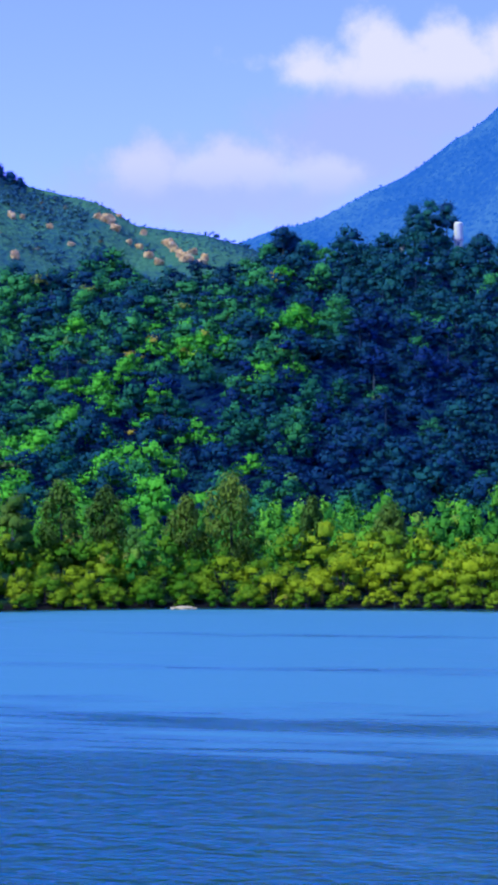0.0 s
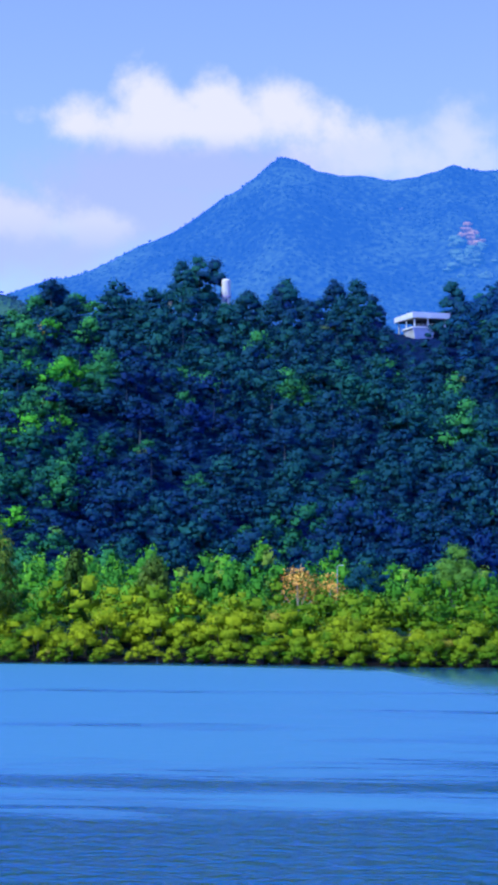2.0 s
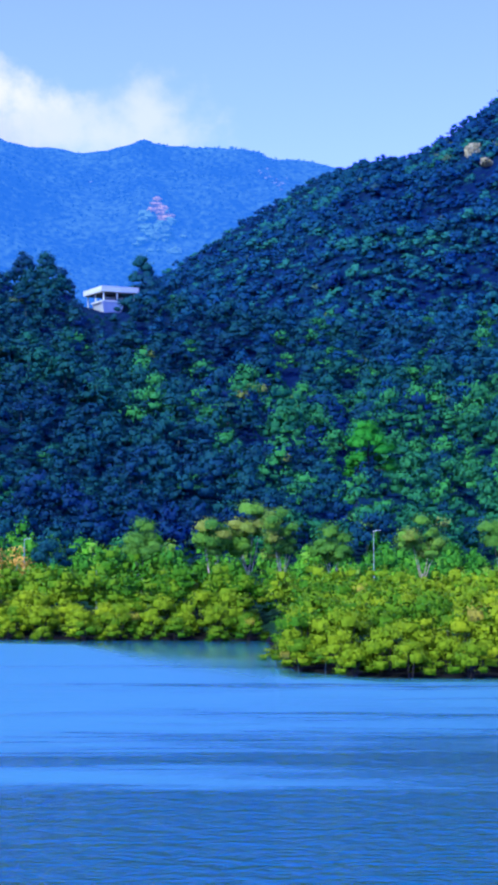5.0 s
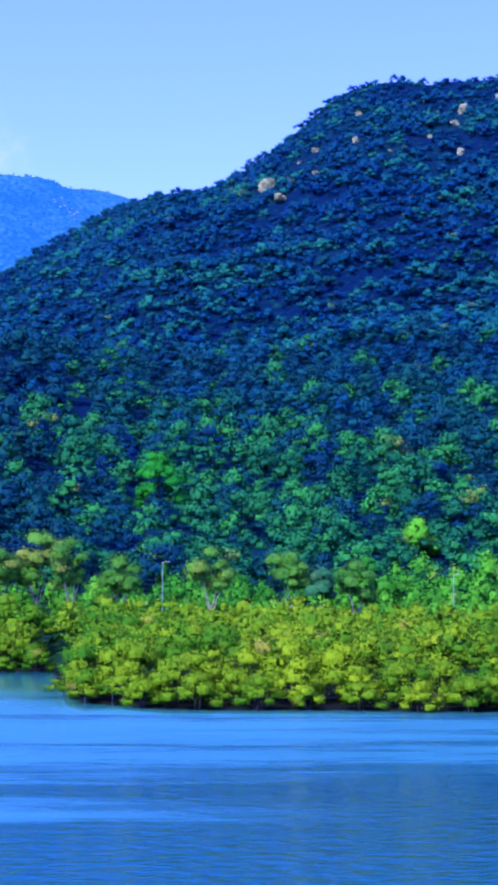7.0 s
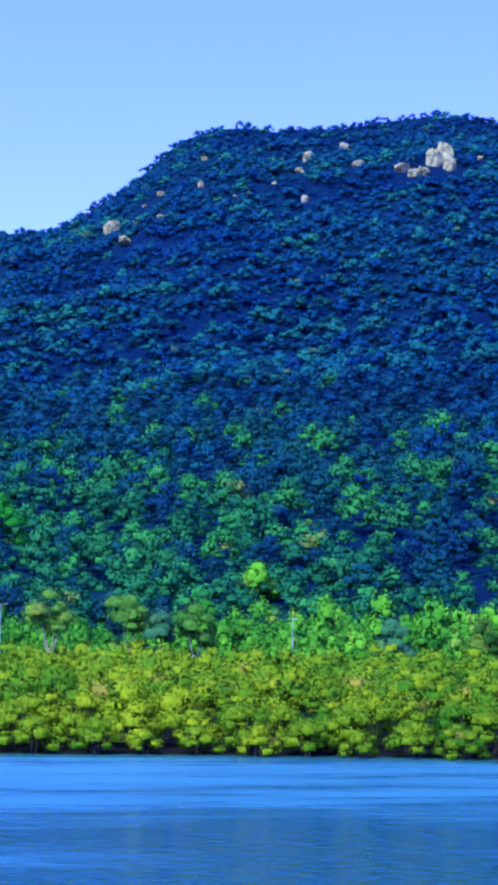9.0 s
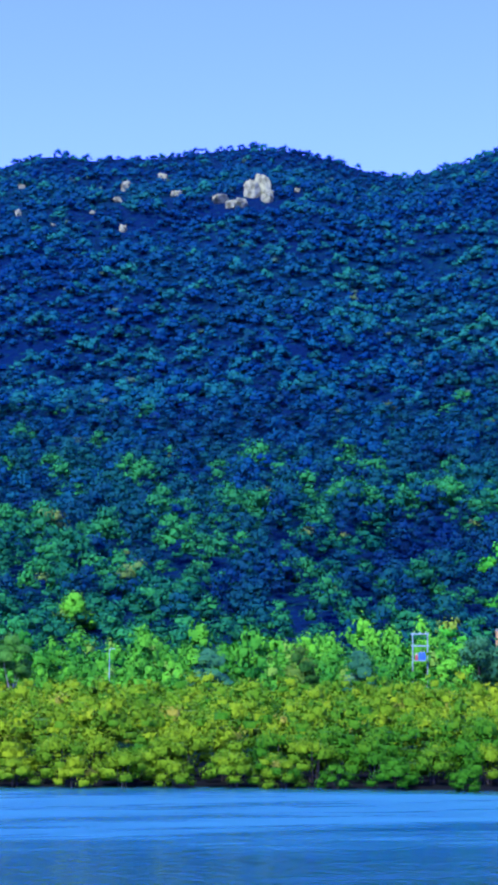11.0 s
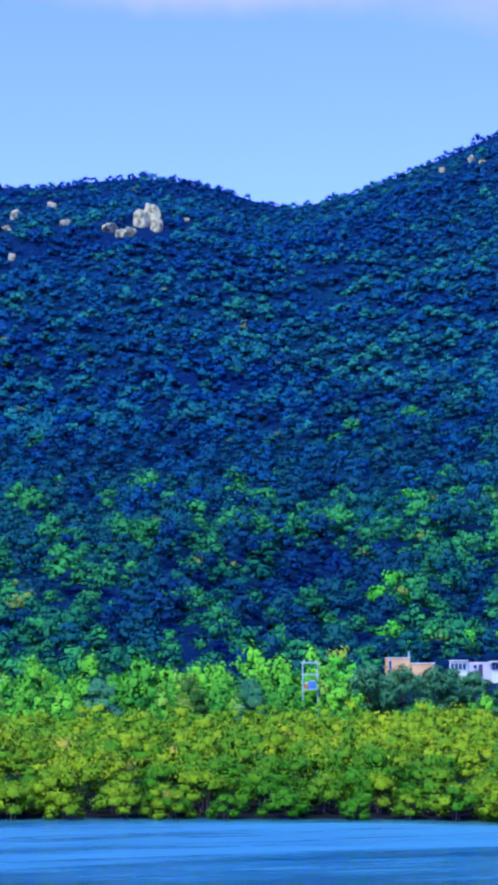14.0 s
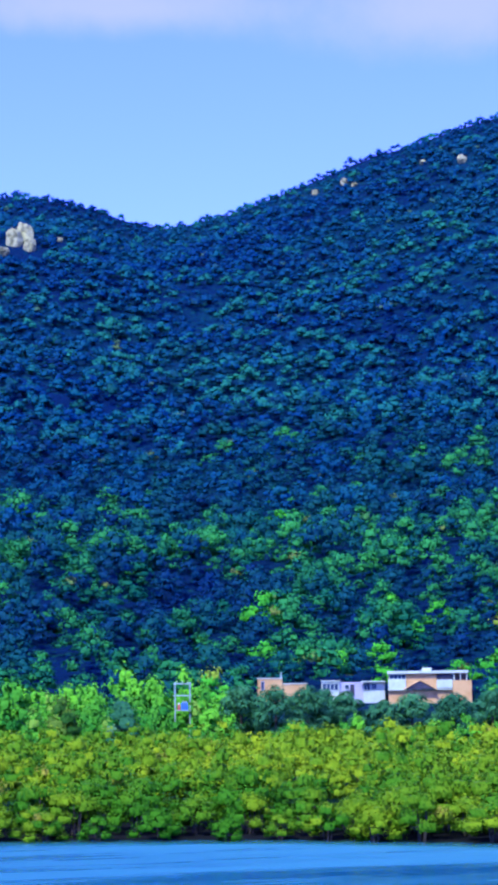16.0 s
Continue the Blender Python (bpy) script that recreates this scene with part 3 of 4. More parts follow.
LEFT_ROCKS += [(-7.5, 9.2, 1.6, 1.0), (-6.9, 8.7, 1.5, 0.9), (-5.2, 8.8, 1.5, 1.0)] + [(-4.1 + 0.13 * k, 8.75 - 0.09 * k, 2.6 - 0.1 * k, 1.0) for k in range(6)] + [(-3.35, 8.5, 2.4, 0.9), (-3.55, 8.3, 2.6, 1.0), (-3.15, 8.2, 2.8, 0.8), (-3.0, 8.35, 1.8, 1.2), (-3.75, 8.4, 1.8, 0.9)]


def on_slope(az, el, size):
    """The distance at which the line of sight at this height angle meets the land."""
    for r in np.arange(650, 1000, 2.0):
        if float(land(az, r)) + size * 0.3 > EYE + r * math.tan(radians(el)):
            return float(r)
    return 990.0


ROCKS = [(az, on_slope(az, el, s), el, s, tall) for az, el, s, tall in HIGH_ROCKS + [(a, e, s * 1.3, t) for a, e, s, t in LEFT_ROCKS]]


def rock_gaps():
    """Stretches kept free of trees round and below the boulders."""
    return [(az - math.degrees((s * 1.1 + 1.5) / r), az + math.degrees((s * 1.1 + 1.5) / r), r - (30 if az < 0 else 14), r + 3) for az, r, el, s, tall in ROCKS]


# bearing from, to, distance from, to
OPEN = [(8.75, 10.9, 536, 585), (9.25, 10.45, 512, 540), (4.2, 4.6, 518, 530), (36.9, 43.6, 324, 339), (36.6, 43.9, 284, 324), (34.5, 35.6, 280, 304), (17.0, 18.1, 366, 390)]


# trees of the belt: bearing, height angle of the top, width in metres
CASUARINAS = [(-7.2, 2.12, 8.4), (-2.3, 2.36, 9.4), (-5.95, 1.9, 7.6), (2.3, 1.32, 7.0), (-3.6, 1.66, 6.2), (0.05, 1.55, 5.0)]
GUMS = [(10.95, 1.65, 5.6), (13.0, 1.64, 6.6), (14.07, 2.15, 6.8), (15.05, 1.92, 5.4), (19.1, 1.7, 5.8), (21.4, 1.57, 6.0), (23.3, 1.34, 5.6), (16.5, 1.5, 6.0)]
OPEN += [(a - 0.75, a + 0.75, 262, 279) for a in (22.3, 29.0, 33.3, 31.6)]
OPEN += [(az - 0.08 * w, az + 0.08 * w, 262, 282) for az, top, w in CASUARINAS + GUMS]


def drift(az, r, scale, seed):
    """Groups: how much likelier than usual a kind of tree is here."""
    return np.clip(1.0 + 0.8 * waves(r * np.sin(np.radians(az)), r * np.cos(np.radians(az)), scale, seed), 0.1, 2.2)


def forest():
    rng = np.random.default_rng(11)
    broad = [crown_cards(rng, heap(rng, 8, 0.85, 0.55, 1.35, 0.44, 0.6), 170, 0.1) for _ in range(8)]
    az, r = scatter(rng, -9.6, 45, 316, 600, 5.9)
    ok = clear(az, r, OPEN) & ((r < along(CREST_AT, az) + 14) | (az > 10.5))
    az, r = az[ok], r[ok]
    size = rng.uniform(2.8, 5.3, len(r))
    # Share of light leaves by bearing paints the lit and shaded hillsides.
    light_leaf = rng.random(len(r)) < np.interp(az, (-10, -2, 1.5, 11, 15, 30, 46), (0.95, 0.8, 0.10, 0.10, 0.55, 0.65, 0.7)) * np.clip((560 - r) / 170, np.where(az < 0, 0.5, 0.15), 1) * drift(az, r, 24.0, 6)
    sunny = light_leaf & (rng.random(len(r)) < np.interp(az, (-9, -3, 1, 33, 38, 45), (0.6, 0.45, 0.0, 0.0, 0.35, 0.5)) * np.clip((np.where(az < 5, 460, 400) - r) / 60, 0.08, 1) * drift(az, r, 18.0, 2))
    light_leaf &= ~sunny
    near = r < 410
    fine = [crown_cards(rng, heap(rng, 10, 0.85, 0.5, 1.35, 0.40, 0.62), 260, 0.085) for _ in range(8)]
    high = ~light_leaf & ~sunny & (az > 11) & (rng.random(len(r)) < np.clip((r - 440) / 260, 0, 1))
    for pick, kind, name, label in ((~light_leaf & ~high & ~sunny, FOREST, "forest", "dense dark green broadleaf forest on the foothill"), (high, SCRUB, "mountain_forest", "dark trees with haze-blue leaf colour where foothill meets mountain"), (sunny, SUNNY, "sunlit_forest", "foothill trees with sunlight put into bright yellow-green leaf colour"), (light_leaf, MIXED, "young_forest", "lighter green trees with sunlight put into their leaf colour")):
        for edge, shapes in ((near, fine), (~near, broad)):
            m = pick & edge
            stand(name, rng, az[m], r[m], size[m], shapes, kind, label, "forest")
    umbrella = [crown_cards(rng, heap(rng, 7, 0.8, 1.55, 1.85, 0.45, 0.45), 150, 0.09) for _ in range(6)]
    az, r = scatter(rng, -10, 14, 335, 500, 17.0)
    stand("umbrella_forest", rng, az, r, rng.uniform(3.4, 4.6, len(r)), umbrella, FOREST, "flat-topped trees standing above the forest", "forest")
    bm = bmesh.new()
    for k in range(len(r)):
        p = polar(az[k], r[k], float(land(az[k], r[k])))
        tube(bm, [p, p + Vector((0.2, 0, 4.0)), p + Vector((0.1, 0, 7.4))], [0.2, 0.15, 0.08], 5)
    tagged(part("forest_trunks", bm, GREY_BARK), "pale slender trunks of taller forest trees", "tree trunks", kind="stuff")
    az, r = scatter(rng, 9.0, 10.9, 510, 541, 3.2)
    stand("undergrowth", rng, az, r, rng.uniform(1.3, 2.1, len(r)) * 0.72, broad, FOREST, "low dark green trees below the pavilion", "forest")
    light = [crown_cards(rng, heap(rng, 6, 0.95, 0.4, 0.95, 0.5, 0.6), 62, 0.14, fill=0.72) for _ in range(8)]
    az, r = scatter(rng, 10, 45, 600, 1010, 5.5)
    low_az, low_r = scatter(rng, -9.6, 14, 330, 520, 6.5)
    keep = clear(low_az, low_r, OPEN)
    stand("undergrowth", rng, low_az[keep], low_r[keep], rng.uniform(1.8, 2.8, keep.sum()), light, FOREST, "dark green undergrowth between forest trees", "forest")
    ok = clear(az, r, rock_gaps())
    az, r = az[ok], r[ok]
    size = rng.uniform(2.6, 4.7, len(r)) * np.interp(r, (600, 930, 975), (1.1, 1.0, 0.8))
    light_leaf = rng.random(len(r)) < (np.clip((820 - r) / 230, 0.0, 1) * 0.35 + 0.17) * drift(az, r, 40.0, 8)
    low = ~light_leaf & (rng.random(len(r)) < np.clip((780 - r) / 420, 0, 1))
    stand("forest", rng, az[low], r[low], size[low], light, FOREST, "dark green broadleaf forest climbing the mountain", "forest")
    light_leaf |= low
    stand("mountain_forest", rng, az[~light_leaf], r[~light_leaf], size[~light_leaf], light, SCRUB, "dark green mountain forest with haze blue in its leaf colour", "forest", 1.2)
    light_leaf &= ~low
    stand("young_forest", rng, az[light_leaf], r[light_leaf], size[light_leaf], light, PALE, "lighter green trees scattered over the mountain", "forest", 1.2)
    tuft = [crown_cards(rng, heap(rng, 3, 0.75, 0.25, 0.6, 0.5, 0.6), 22, 0.22) for _ in range(8)]
    az, r = scatter(rng, -9.8, 0, 840, 1010, 3.8)
    low = clear(az, r, rock_gaps())
    az, r = az[low], r[low]
    stand("hill_scrub", rng, az, r, rng.uniform(1.2, 2.3, len(r)) * np.where(waves(az * 9, r, 30.0, 4) > 0.1, 1.4, 0.7), tuft, HEATH, "low green scrub on a grassy rocky hill", "scrub", 0.6)
    tiny = [crown_cards(rng, heap(rng, 3, 0.6, 0.3, 0.8, 0.6), 6, 0.6, False) for _ in range(5)]
    az, r = scatter(rng, -3, 19, 2600, 3310, 9.5)
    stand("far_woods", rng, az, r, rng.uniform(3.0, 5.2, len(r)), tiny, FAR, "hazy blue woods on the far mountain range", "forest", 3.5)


forest()


# ---- mangroves ----
def mangrove_template(rng, i):
    root = new("mangrove_tree")
    root.empty_display_size = 0.5
    cards, nrm, shade = crown_cards(rng, heap(rng, 13, 2.4, 0.8, 2.95, 1.02, 0.66), 1150, 0.12, jitter=0.4, floor=-0.6, fill=0.74)
    cards_mesh("crown", cards, shade, MANGROVE, root, normals=nrm)
    for k in range(4):
        bm = bmesh.new()
        a = k * 1.57 + rng.uniform(-0.5, 0.5)
        lean = rng.uniform(0.3, 0.9)
        tube(bm, [(math.cos(a) * 0.25, math.sin(a) * 0.25, -0.3), (math.cos(a) * 0.35, math.sin(a) * 0.35, 0.8), (math.cos(a) * lean, math.sin(a) * lean, 2.4)], [0.09, 0.07, 0.04], 5)
        part("stem", bm, BARK, root)
    return tagged(root, "yellow-green mangrove tree with dark stems at the water's edge", "tree", "mangroves along the shore")


def mangroves():
    rng = np.random.default_rng(5)
    kinds = [mangrove_template(rng, i) for i in range(6)]
    used = set()
    for row, back in enumerate((-0.2, 3.2, 7.4)):
        az = -10.5 + rng.uniform(0, 0.5)
        while az < 46:
            r = float(along(SHORE, az)) + back + rng.uniform(-0.8, 0.8)
            if 14.4 < az < 15.35 and r < 226:
                az += 0.3
                continue
            s = rng.uniform(0.72, 1.3) * (0.70 + 0.17 * row) * (1.22 if row > 1 and az < 14 else 1.0)
            m = pose(*polar(az, r, float(land(az, r)) - 0.05), 0, 0, rng.uniform(0, 360)) @ Matrix.Diagonal((s, s, s * rng.uniform(0.9, 1.1), 1))
            k = int(rng.integers(0, 6))
            if k not in used:
                used.add(k)
                kinds[k].matrix_basis = m
            else:
                ob = copy_thing(kinds[k], m)
                ob.matrix_basis = m
            az += math.degrees(rng.uniform(3.0, 5.0) / r)
    thick = [crown_cards(rng, heap(rng, 6, 1.7, 1.9, 3.5, 0.98, 0.62), 105, 0.19) for _ in range(8)]
    az, r = scatter(rng, -11, 47, 155, 272, 2.9)
    s = along(SHORE, az)
    ok = ~((az > 14.2) & (az < 15.4) & (r < 228)) & (r > s + 10.5) & (r < np.maximum(R_FLAT, s + 12) + 6)
    az, r = az[ok], r[ok]
    fine = [crown_cards(rng, heap(rng, 7, 1.7, 1.7, 3.5, 0.92, 0.65), 240, 0.135) for _ in range(8)]
    size = rng.uniform(0.85, 1.3, len(r)) * np.where(az < 14, 1.3, 1.0)
    for m, shapes in ((r < 205, fine), (r >= 205, thick)):
        stand("mangrove_thicket", rng, az[m], r[m], size[m], shapes, MANGROVE, "dense yellow-green mangrove canopy behind the shore", "mangroves")


mangroves()


# ---- trees of the belt behind the mangroves ----
def thicket():
    rng = np.random.default_rng(8)
    bushy = [crown_cards(rng, heap(rng, 10, 0.7, 0.4, 1.6, 0.38, 1.0), 185, 0.085) for _ in range(8)]
    az, r = scatter(rng, -11, 47, 264, 318, 4.4)
    ok = clear(az, r, OPEN)
    az, r = az[ok], r[ok]
    stand("thicket", rng, az, r, rng.uniform(1.9, 3.6, len(r)) * np.where(r > 290, 1.15, 0.85) * np.interp(az, (8, 10, 22.5, 24, 27, 35, 36.5), (1, 0.74, 0.74, 1, 1.12, 1.1, 0.92)), bushy, BRIGHT, "bright green thicket between mangroves and forest", "trees")


thicket()


def ground_at(az, r):
    return float(land(az, r))


def thing(name, az, r, sink=0.0, face=True):
    """An empty at the base of a thing, on the land, turned to face the lake."""
    root = new(name)
    root.matrix_basis = pose(*polar(az, r, ground_at(az, r) - sink), 0, 0, -az if face else 0)
    return root


def casuarina(az, r, top, width, seed, label, leaves=NEEDLE):
    """A feathery drooping tree; top is the height angle of its tip, width in metres."""
    rng = np.random.default_rng(seed)
    root = thing("casuarina_tree", az, r)
    h = EYE + r * math.tan(radians(top)) - ground_at(az, r)
    blobs = []
    for k in range(17):
        f = 0.12 + 0.86 * (k + 0.5) / 17
        out = width * 0.42 * math.sin(math.pi * min(1.0, f * 0.9 + 0.12)) ** 0.8 * rng.uniform(0.5, 1.0)
        turn, s = k * 2.4 + rng.uniform(-0.4, 0.4), width * rng.uniform(0.14, 0.22)
        blobs.append((math.cos(turn) * out, math.sin(turn) * out, h * f * 0.9, s, s, h * rng.uniform(0.09, 0.14)))
    blobs = np.array(blobs)
    pick = rng.integers(0, len(blobs), 2600)
    d = rng.normal(size=(2600, 3))
    d /= np.linalg.norm(d, axis=1, keepdims=True)
    b = blobs[pick]
    pts = b[:, :3] + d * b[:, 3:6] * rng.uniform(0.6, 1.08, (2600, 1))
    cards = sprays(pts, d + (0, 0, 0.5), 0.42, rng, 0.08, 0.4, along=np.tile((0.0, 0.0, -1.0), (len(pts), 1)))
    cards_mesh("crown", cards, np.full(len(cards), rng.random()), leaves, root, normals=soft_normals(cards, b, blobs, rng))
    bm = bmesh.new()
    tube(bm, [(0, 0, -0.3), (0.1, 0.05, h * 0.4), (0, 0, h * 0.92)], [0.26, 0.18, 0.05], 7)
    part("trunk", bm, BARK, root)
    return tagged(root, label, "tree")


def gum(az, r, top, width, seed, label, fork=2):
    """A pale-stemmed tree with a forked trunk under an open crown."""
    rng = np.random.default_rng(seed)
    root = thing("gum_tree", az, r)
    h = EYE + r * math.tan(radians(top)) - ground_at(az, r)
    bm = bmesh.new()
    tube(bm, [(0, 0, -0.3), (0.05, 0, h * 0.18), (0.0, 0.1, h * 0.34)], [0.2, 0.16, 0.13], 7)
    part("trunk", bm, PALE_BARK, root)
    blobs = []
    for k in range(fork + 2):
        side = (-1) ** k * width * rng.uniform(0.16, 0.34) * (0.6 if k > 1 else 1)
        end = (side, rng.uniform(-0.25, 0.25) * width, h * rng.uniform(0.55, 0.8))
        bm = bmesh.new()
        tube(bm, [(0, 0, h * 0.16 + 0.06 * h * (k // 2)), (side * 0.45, end[1] * 0.4, h * 0.42), end], [0.09, 0.07, 0.03], 6)
        part("limb", bm, PALE_BARK, root)
        for _ in range(4):
            s = width * rng.uniform(0.2, 0.32)
            blobs.append((end[0] + rng.uniform(-0.16, 0.16) * width, end[1] + rng.uniform(-0.16, 0.16) * width, end[2] + rng.uniform(-0.10, 0.1) * h, s, s, s * 0.75))
    s = width * 0.27
    blobs += [(0, 0, h - s * 0.75, s, s, s * 0.72), (-width * 0.25, 0, h * 0.74, s, s, s * 0.7), (width * 0.26, 0, h * 0.78, s, s, s * 0.7)]
    cards, nrm, shade = crown_cards(rng, blobs, 2600, 0.14, jitter=0.45, floor=-0.7, res=2)
    cards_mesh("crown", cards, shade, GUM, root, normals=nrm)
    return tagged(root, label, "tree")


def broadleaf(name, az, r, top, width, seed, material, bark, label, low=0.3, count=520, leaf=0.34, clumps=13, open_crown=False, clump=0.22):
    rng = np.random.default_rng(seed)
    root = thing(name, az, r)
    h = EYE + r * math.tan(radians(top)) - ground_at(az, r)
    s = width * clump
    blobs = heap(rng, clumps, width * 0.34, h * low, h - s * 0.8, s, 0.75)
    cards, nrm, shade = crown_cards(rng, blobs, count, leaf, not open_crown, 0.35, -0.6, 2)
    cards_mesh("crown", cards, shade, material, root, normals=nrm)
    bm = bmesh.new()
    tube(bm, [(0, 0, -0.4), (0.1, 0.0, h * 0.35), (0, 0.1, h * 0.75)], [0.3, 0.22, 0.08], 7)
    part("trunk", bm, bark, root)
    for b in blobs[:5]:
        bm = bmesh.new()
        tube(bm, [(0.05, 0, h * 0.25), (b[0] * 0.5, b[1] * 0.5, (h * 0.3 + b[2]) * 0.5), b[:3]], [0.14, 0.1, 0.04], 5)
        part("limb", bm, bark, root)
    return tagged(root, label, "tree")


def belt_trees():
    for i, (az, top, w) in enumerate(CASUARINAS):
        casuarina(az, 272 + i % 3 * 4, top, w, 40 + i, "dull olive casuarina tree with drooping feathery sprays behind mangroves")
    for i, (az, top, w) in enumerate(GUMS):
        gum(az, 268 + i % 3 * 3, top, w, 60 + i, "gum tree with a pale forked trunk and airy green crown")
    broadleaf("withered_tree", 6.45, 267, 1.02, 8.2, 81, RUST, PALE_BARK, "withered tree with orange-brown leaves among green thicket", 0.5, 800, 0.2, 22, True)
    broadleaf("withered_tree", 7.4, 268, 0.7, 6.4, 82, RUST, PALE_BARK, "small withered tree with orange-brown leaves beside lamp post", 0.5, 500, 0.2, 16, True)
    broadleaf("olive_tree", -8.6, 270, 1.5, 8.0, 83, NEEDLE, PALE_BARK, "olive and rusty broad tree with pale branches behind mangroves", 0.4, 1300, 0.17, 20)
    broadleaf("small_tree", -5.05, 266, 0.7, 4.6, 84, GUM, BARK, "small open tree with dark branches above the mangroves", 0.5, 700, 0.15, 11)
    broadleaf("emergent_tree", 17.55, 378, 4.42, 15.0, 85, SUNNY, BARK, "tall bright green tree standing out from dark forest", 0.3, 2600, 0.22, 34, False, 0.12)
    broadleaf("emergent_tree", 25.1, 345, 2.5, 10.5, 86, BRIGHT, BARK, "rounded bright green tree at the forest's foot", 0.15, 2000, 0.18, 30, False, 0.14)
    for i, (az, top, w) in enumerate(((22.3, 1.05, 7.5), (29.0, 1.0, 9.0), (33.3, 0.85, 8.0))):
        broadleaf("dark_bush", az, 272, top, w, 180 + i, SOFT, BARK, "dark green rounded bush among bright thicket", 0.15, 1100, 0.16, 16)
    broadleaf("olive_tree", 31.6, 273, 0.95, 7.0, 190, NEEDLE, PALE_BARK, "olive tree with rusty leaf tips in the thicket", 0.3, 1200, 0.16, 16)
    broadleaf("umbrella_tree", 8.3, 290, 1.1, 7.0, 87, FOREST, BARK, "dark layered tree with flat crown behind the thicket", 0.5, 900, 0.22, 10)
    for i, (az, r, top, w) in enumerate(((3.1, 516, 9.7, 9), (3.6, 522, 9.98, 9.5), (4.05, 540, 9.95, 10.5), (6.15, 536, 9.3, 11), (7.55, 552, 9.25, 8), (8.2, 556, 9.25, 8), (11.0, 596, 9.1, 11), (5.0, 528, 8.95, 9), (4.4, 511, 8.6, 6), (-0.6, 484, 9.15, 9), (-6.0, 500, 8.7, 10), (8.65, 588, 8.8, 9))):
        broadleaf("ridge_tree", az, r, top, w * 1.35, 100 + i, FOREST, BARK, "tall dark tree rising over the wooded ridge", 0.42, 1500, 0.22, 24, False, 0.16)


def hill_trees():
    for i, (az, top, w) in enumerate(((-9.0, 11.0, 11), (-8.65, 10.85, 9), (-8.35, 10.65, 7))):
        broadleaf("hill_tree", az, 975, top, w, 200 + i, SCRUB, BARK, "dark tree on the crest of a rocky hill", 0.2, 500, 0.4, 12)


def palm(az, r, top, seed):
    rng = np.random.default_rng(seed)
    root = thing("palm_tree", az, r)
    h = EYE + r * math.tan(radians(top)) - ground_at(az, r) - 0.8
    bm = bmesh.new()
    tube(bm, [(0, 0, -0.3), (0.15, 0, h * 0.5), (0, 0, h)], [0.2, 0.15, 0.12], 8)
    part("trunk", bm, GREY_BARK, root)
    for k in range(13):
        a, lift = k * 2.4 + rng.uniform(-0.2, 0.2), rng.uniform(0.1, 0.9)
        d, side = Vector((math.cos(a), math.sin(a), 0)), Vector((-math.sin(a), math.cos(a), 0))
        bm = bmesh.new()
        spine = [Vector((0, 0, h)) + d * 1.9 * f + Vector((0, 0, 1.7 * f * lift - 2.2 * f * f)) for f in (0, 0.2, 0.4, 0.6, 0.8, 1.0)]
        wide = (0.06, 0.34, 0.42, 0.38, 0.26, 0.04)
        rows = [[bm.verts.new(p + side * w * q - Vector((0, 0, abs(q) * 0.12))) for q in (-1, 0, 1)] for p, w in zip(spine, wide)]
        for lo, hi in zip(rows, rows[1:]):
            for q in (0, 1):
                bm.faces.new((lo[q], lo[q + 1], hi[q + 1], hi[q]))
        part("frond", bm, MIXED, root)
    return tagged(root, "small palm with arching green fronds at the forest's foot", "palm")


belt_trees()
hill_trees()
for k, (az, r, top) in enumerate(((17.5, 322, 1.95), (17.2, 348, 2.55), (17.9, 340, 2.05))):
    palm(az, r, top, 160 + k)


# ---- lamps and poles ----
def lamp_post(az, r, top, arm, label):
    root = thing("street_lamp", az, r)
    h = EYE + r * math.tan(radians(top)) - ground_at(az, r)
    bm = bmesh.new()
    tube(bm, [(0, 0, -0.2), (0, 0, h * 0.5), (0, 0, h)], [0.09, 0.075, 0.05], 8)
    part("pole", bm, STEEL, root)
    box_part("base_plate", (-0.22, -0.22, -0.1), (0.22, 0.22, 0.06), STEEL, root)
    if arm:
        bm = bmesh.new()
        tube(bm, [(0, 0, h - 0.15), (arm * 0.5, 0, h + 0.02), (arm, 0, h + 0.05)], [0.05, 0.045, 0.04], 6)
        part("arm", bm, STEEL, root)
        box_part("lamp_head", (arm - 0.1, -0.12, h - 0.02), (arm + 0.4, 0.12, h + 0.09), STEEL, root, 0.04)
    return tagged(root, label, "street lamp", "lamps along the shore road")


lamp_post(7.61, 271, 0.98, 0.5, "slender grey street lamp rising above the mangroves")
lamp_post(17.7, 272, 1.19, 0.6, "tall pale street lamp in front of trees")
lamp_post(9.68, 268, 0.20, 0.0, "short pale post rising above the mangroves")
lamp_post(26.1, 276, 0.86, 0.4, "grey street lamp half hidden by thicket")


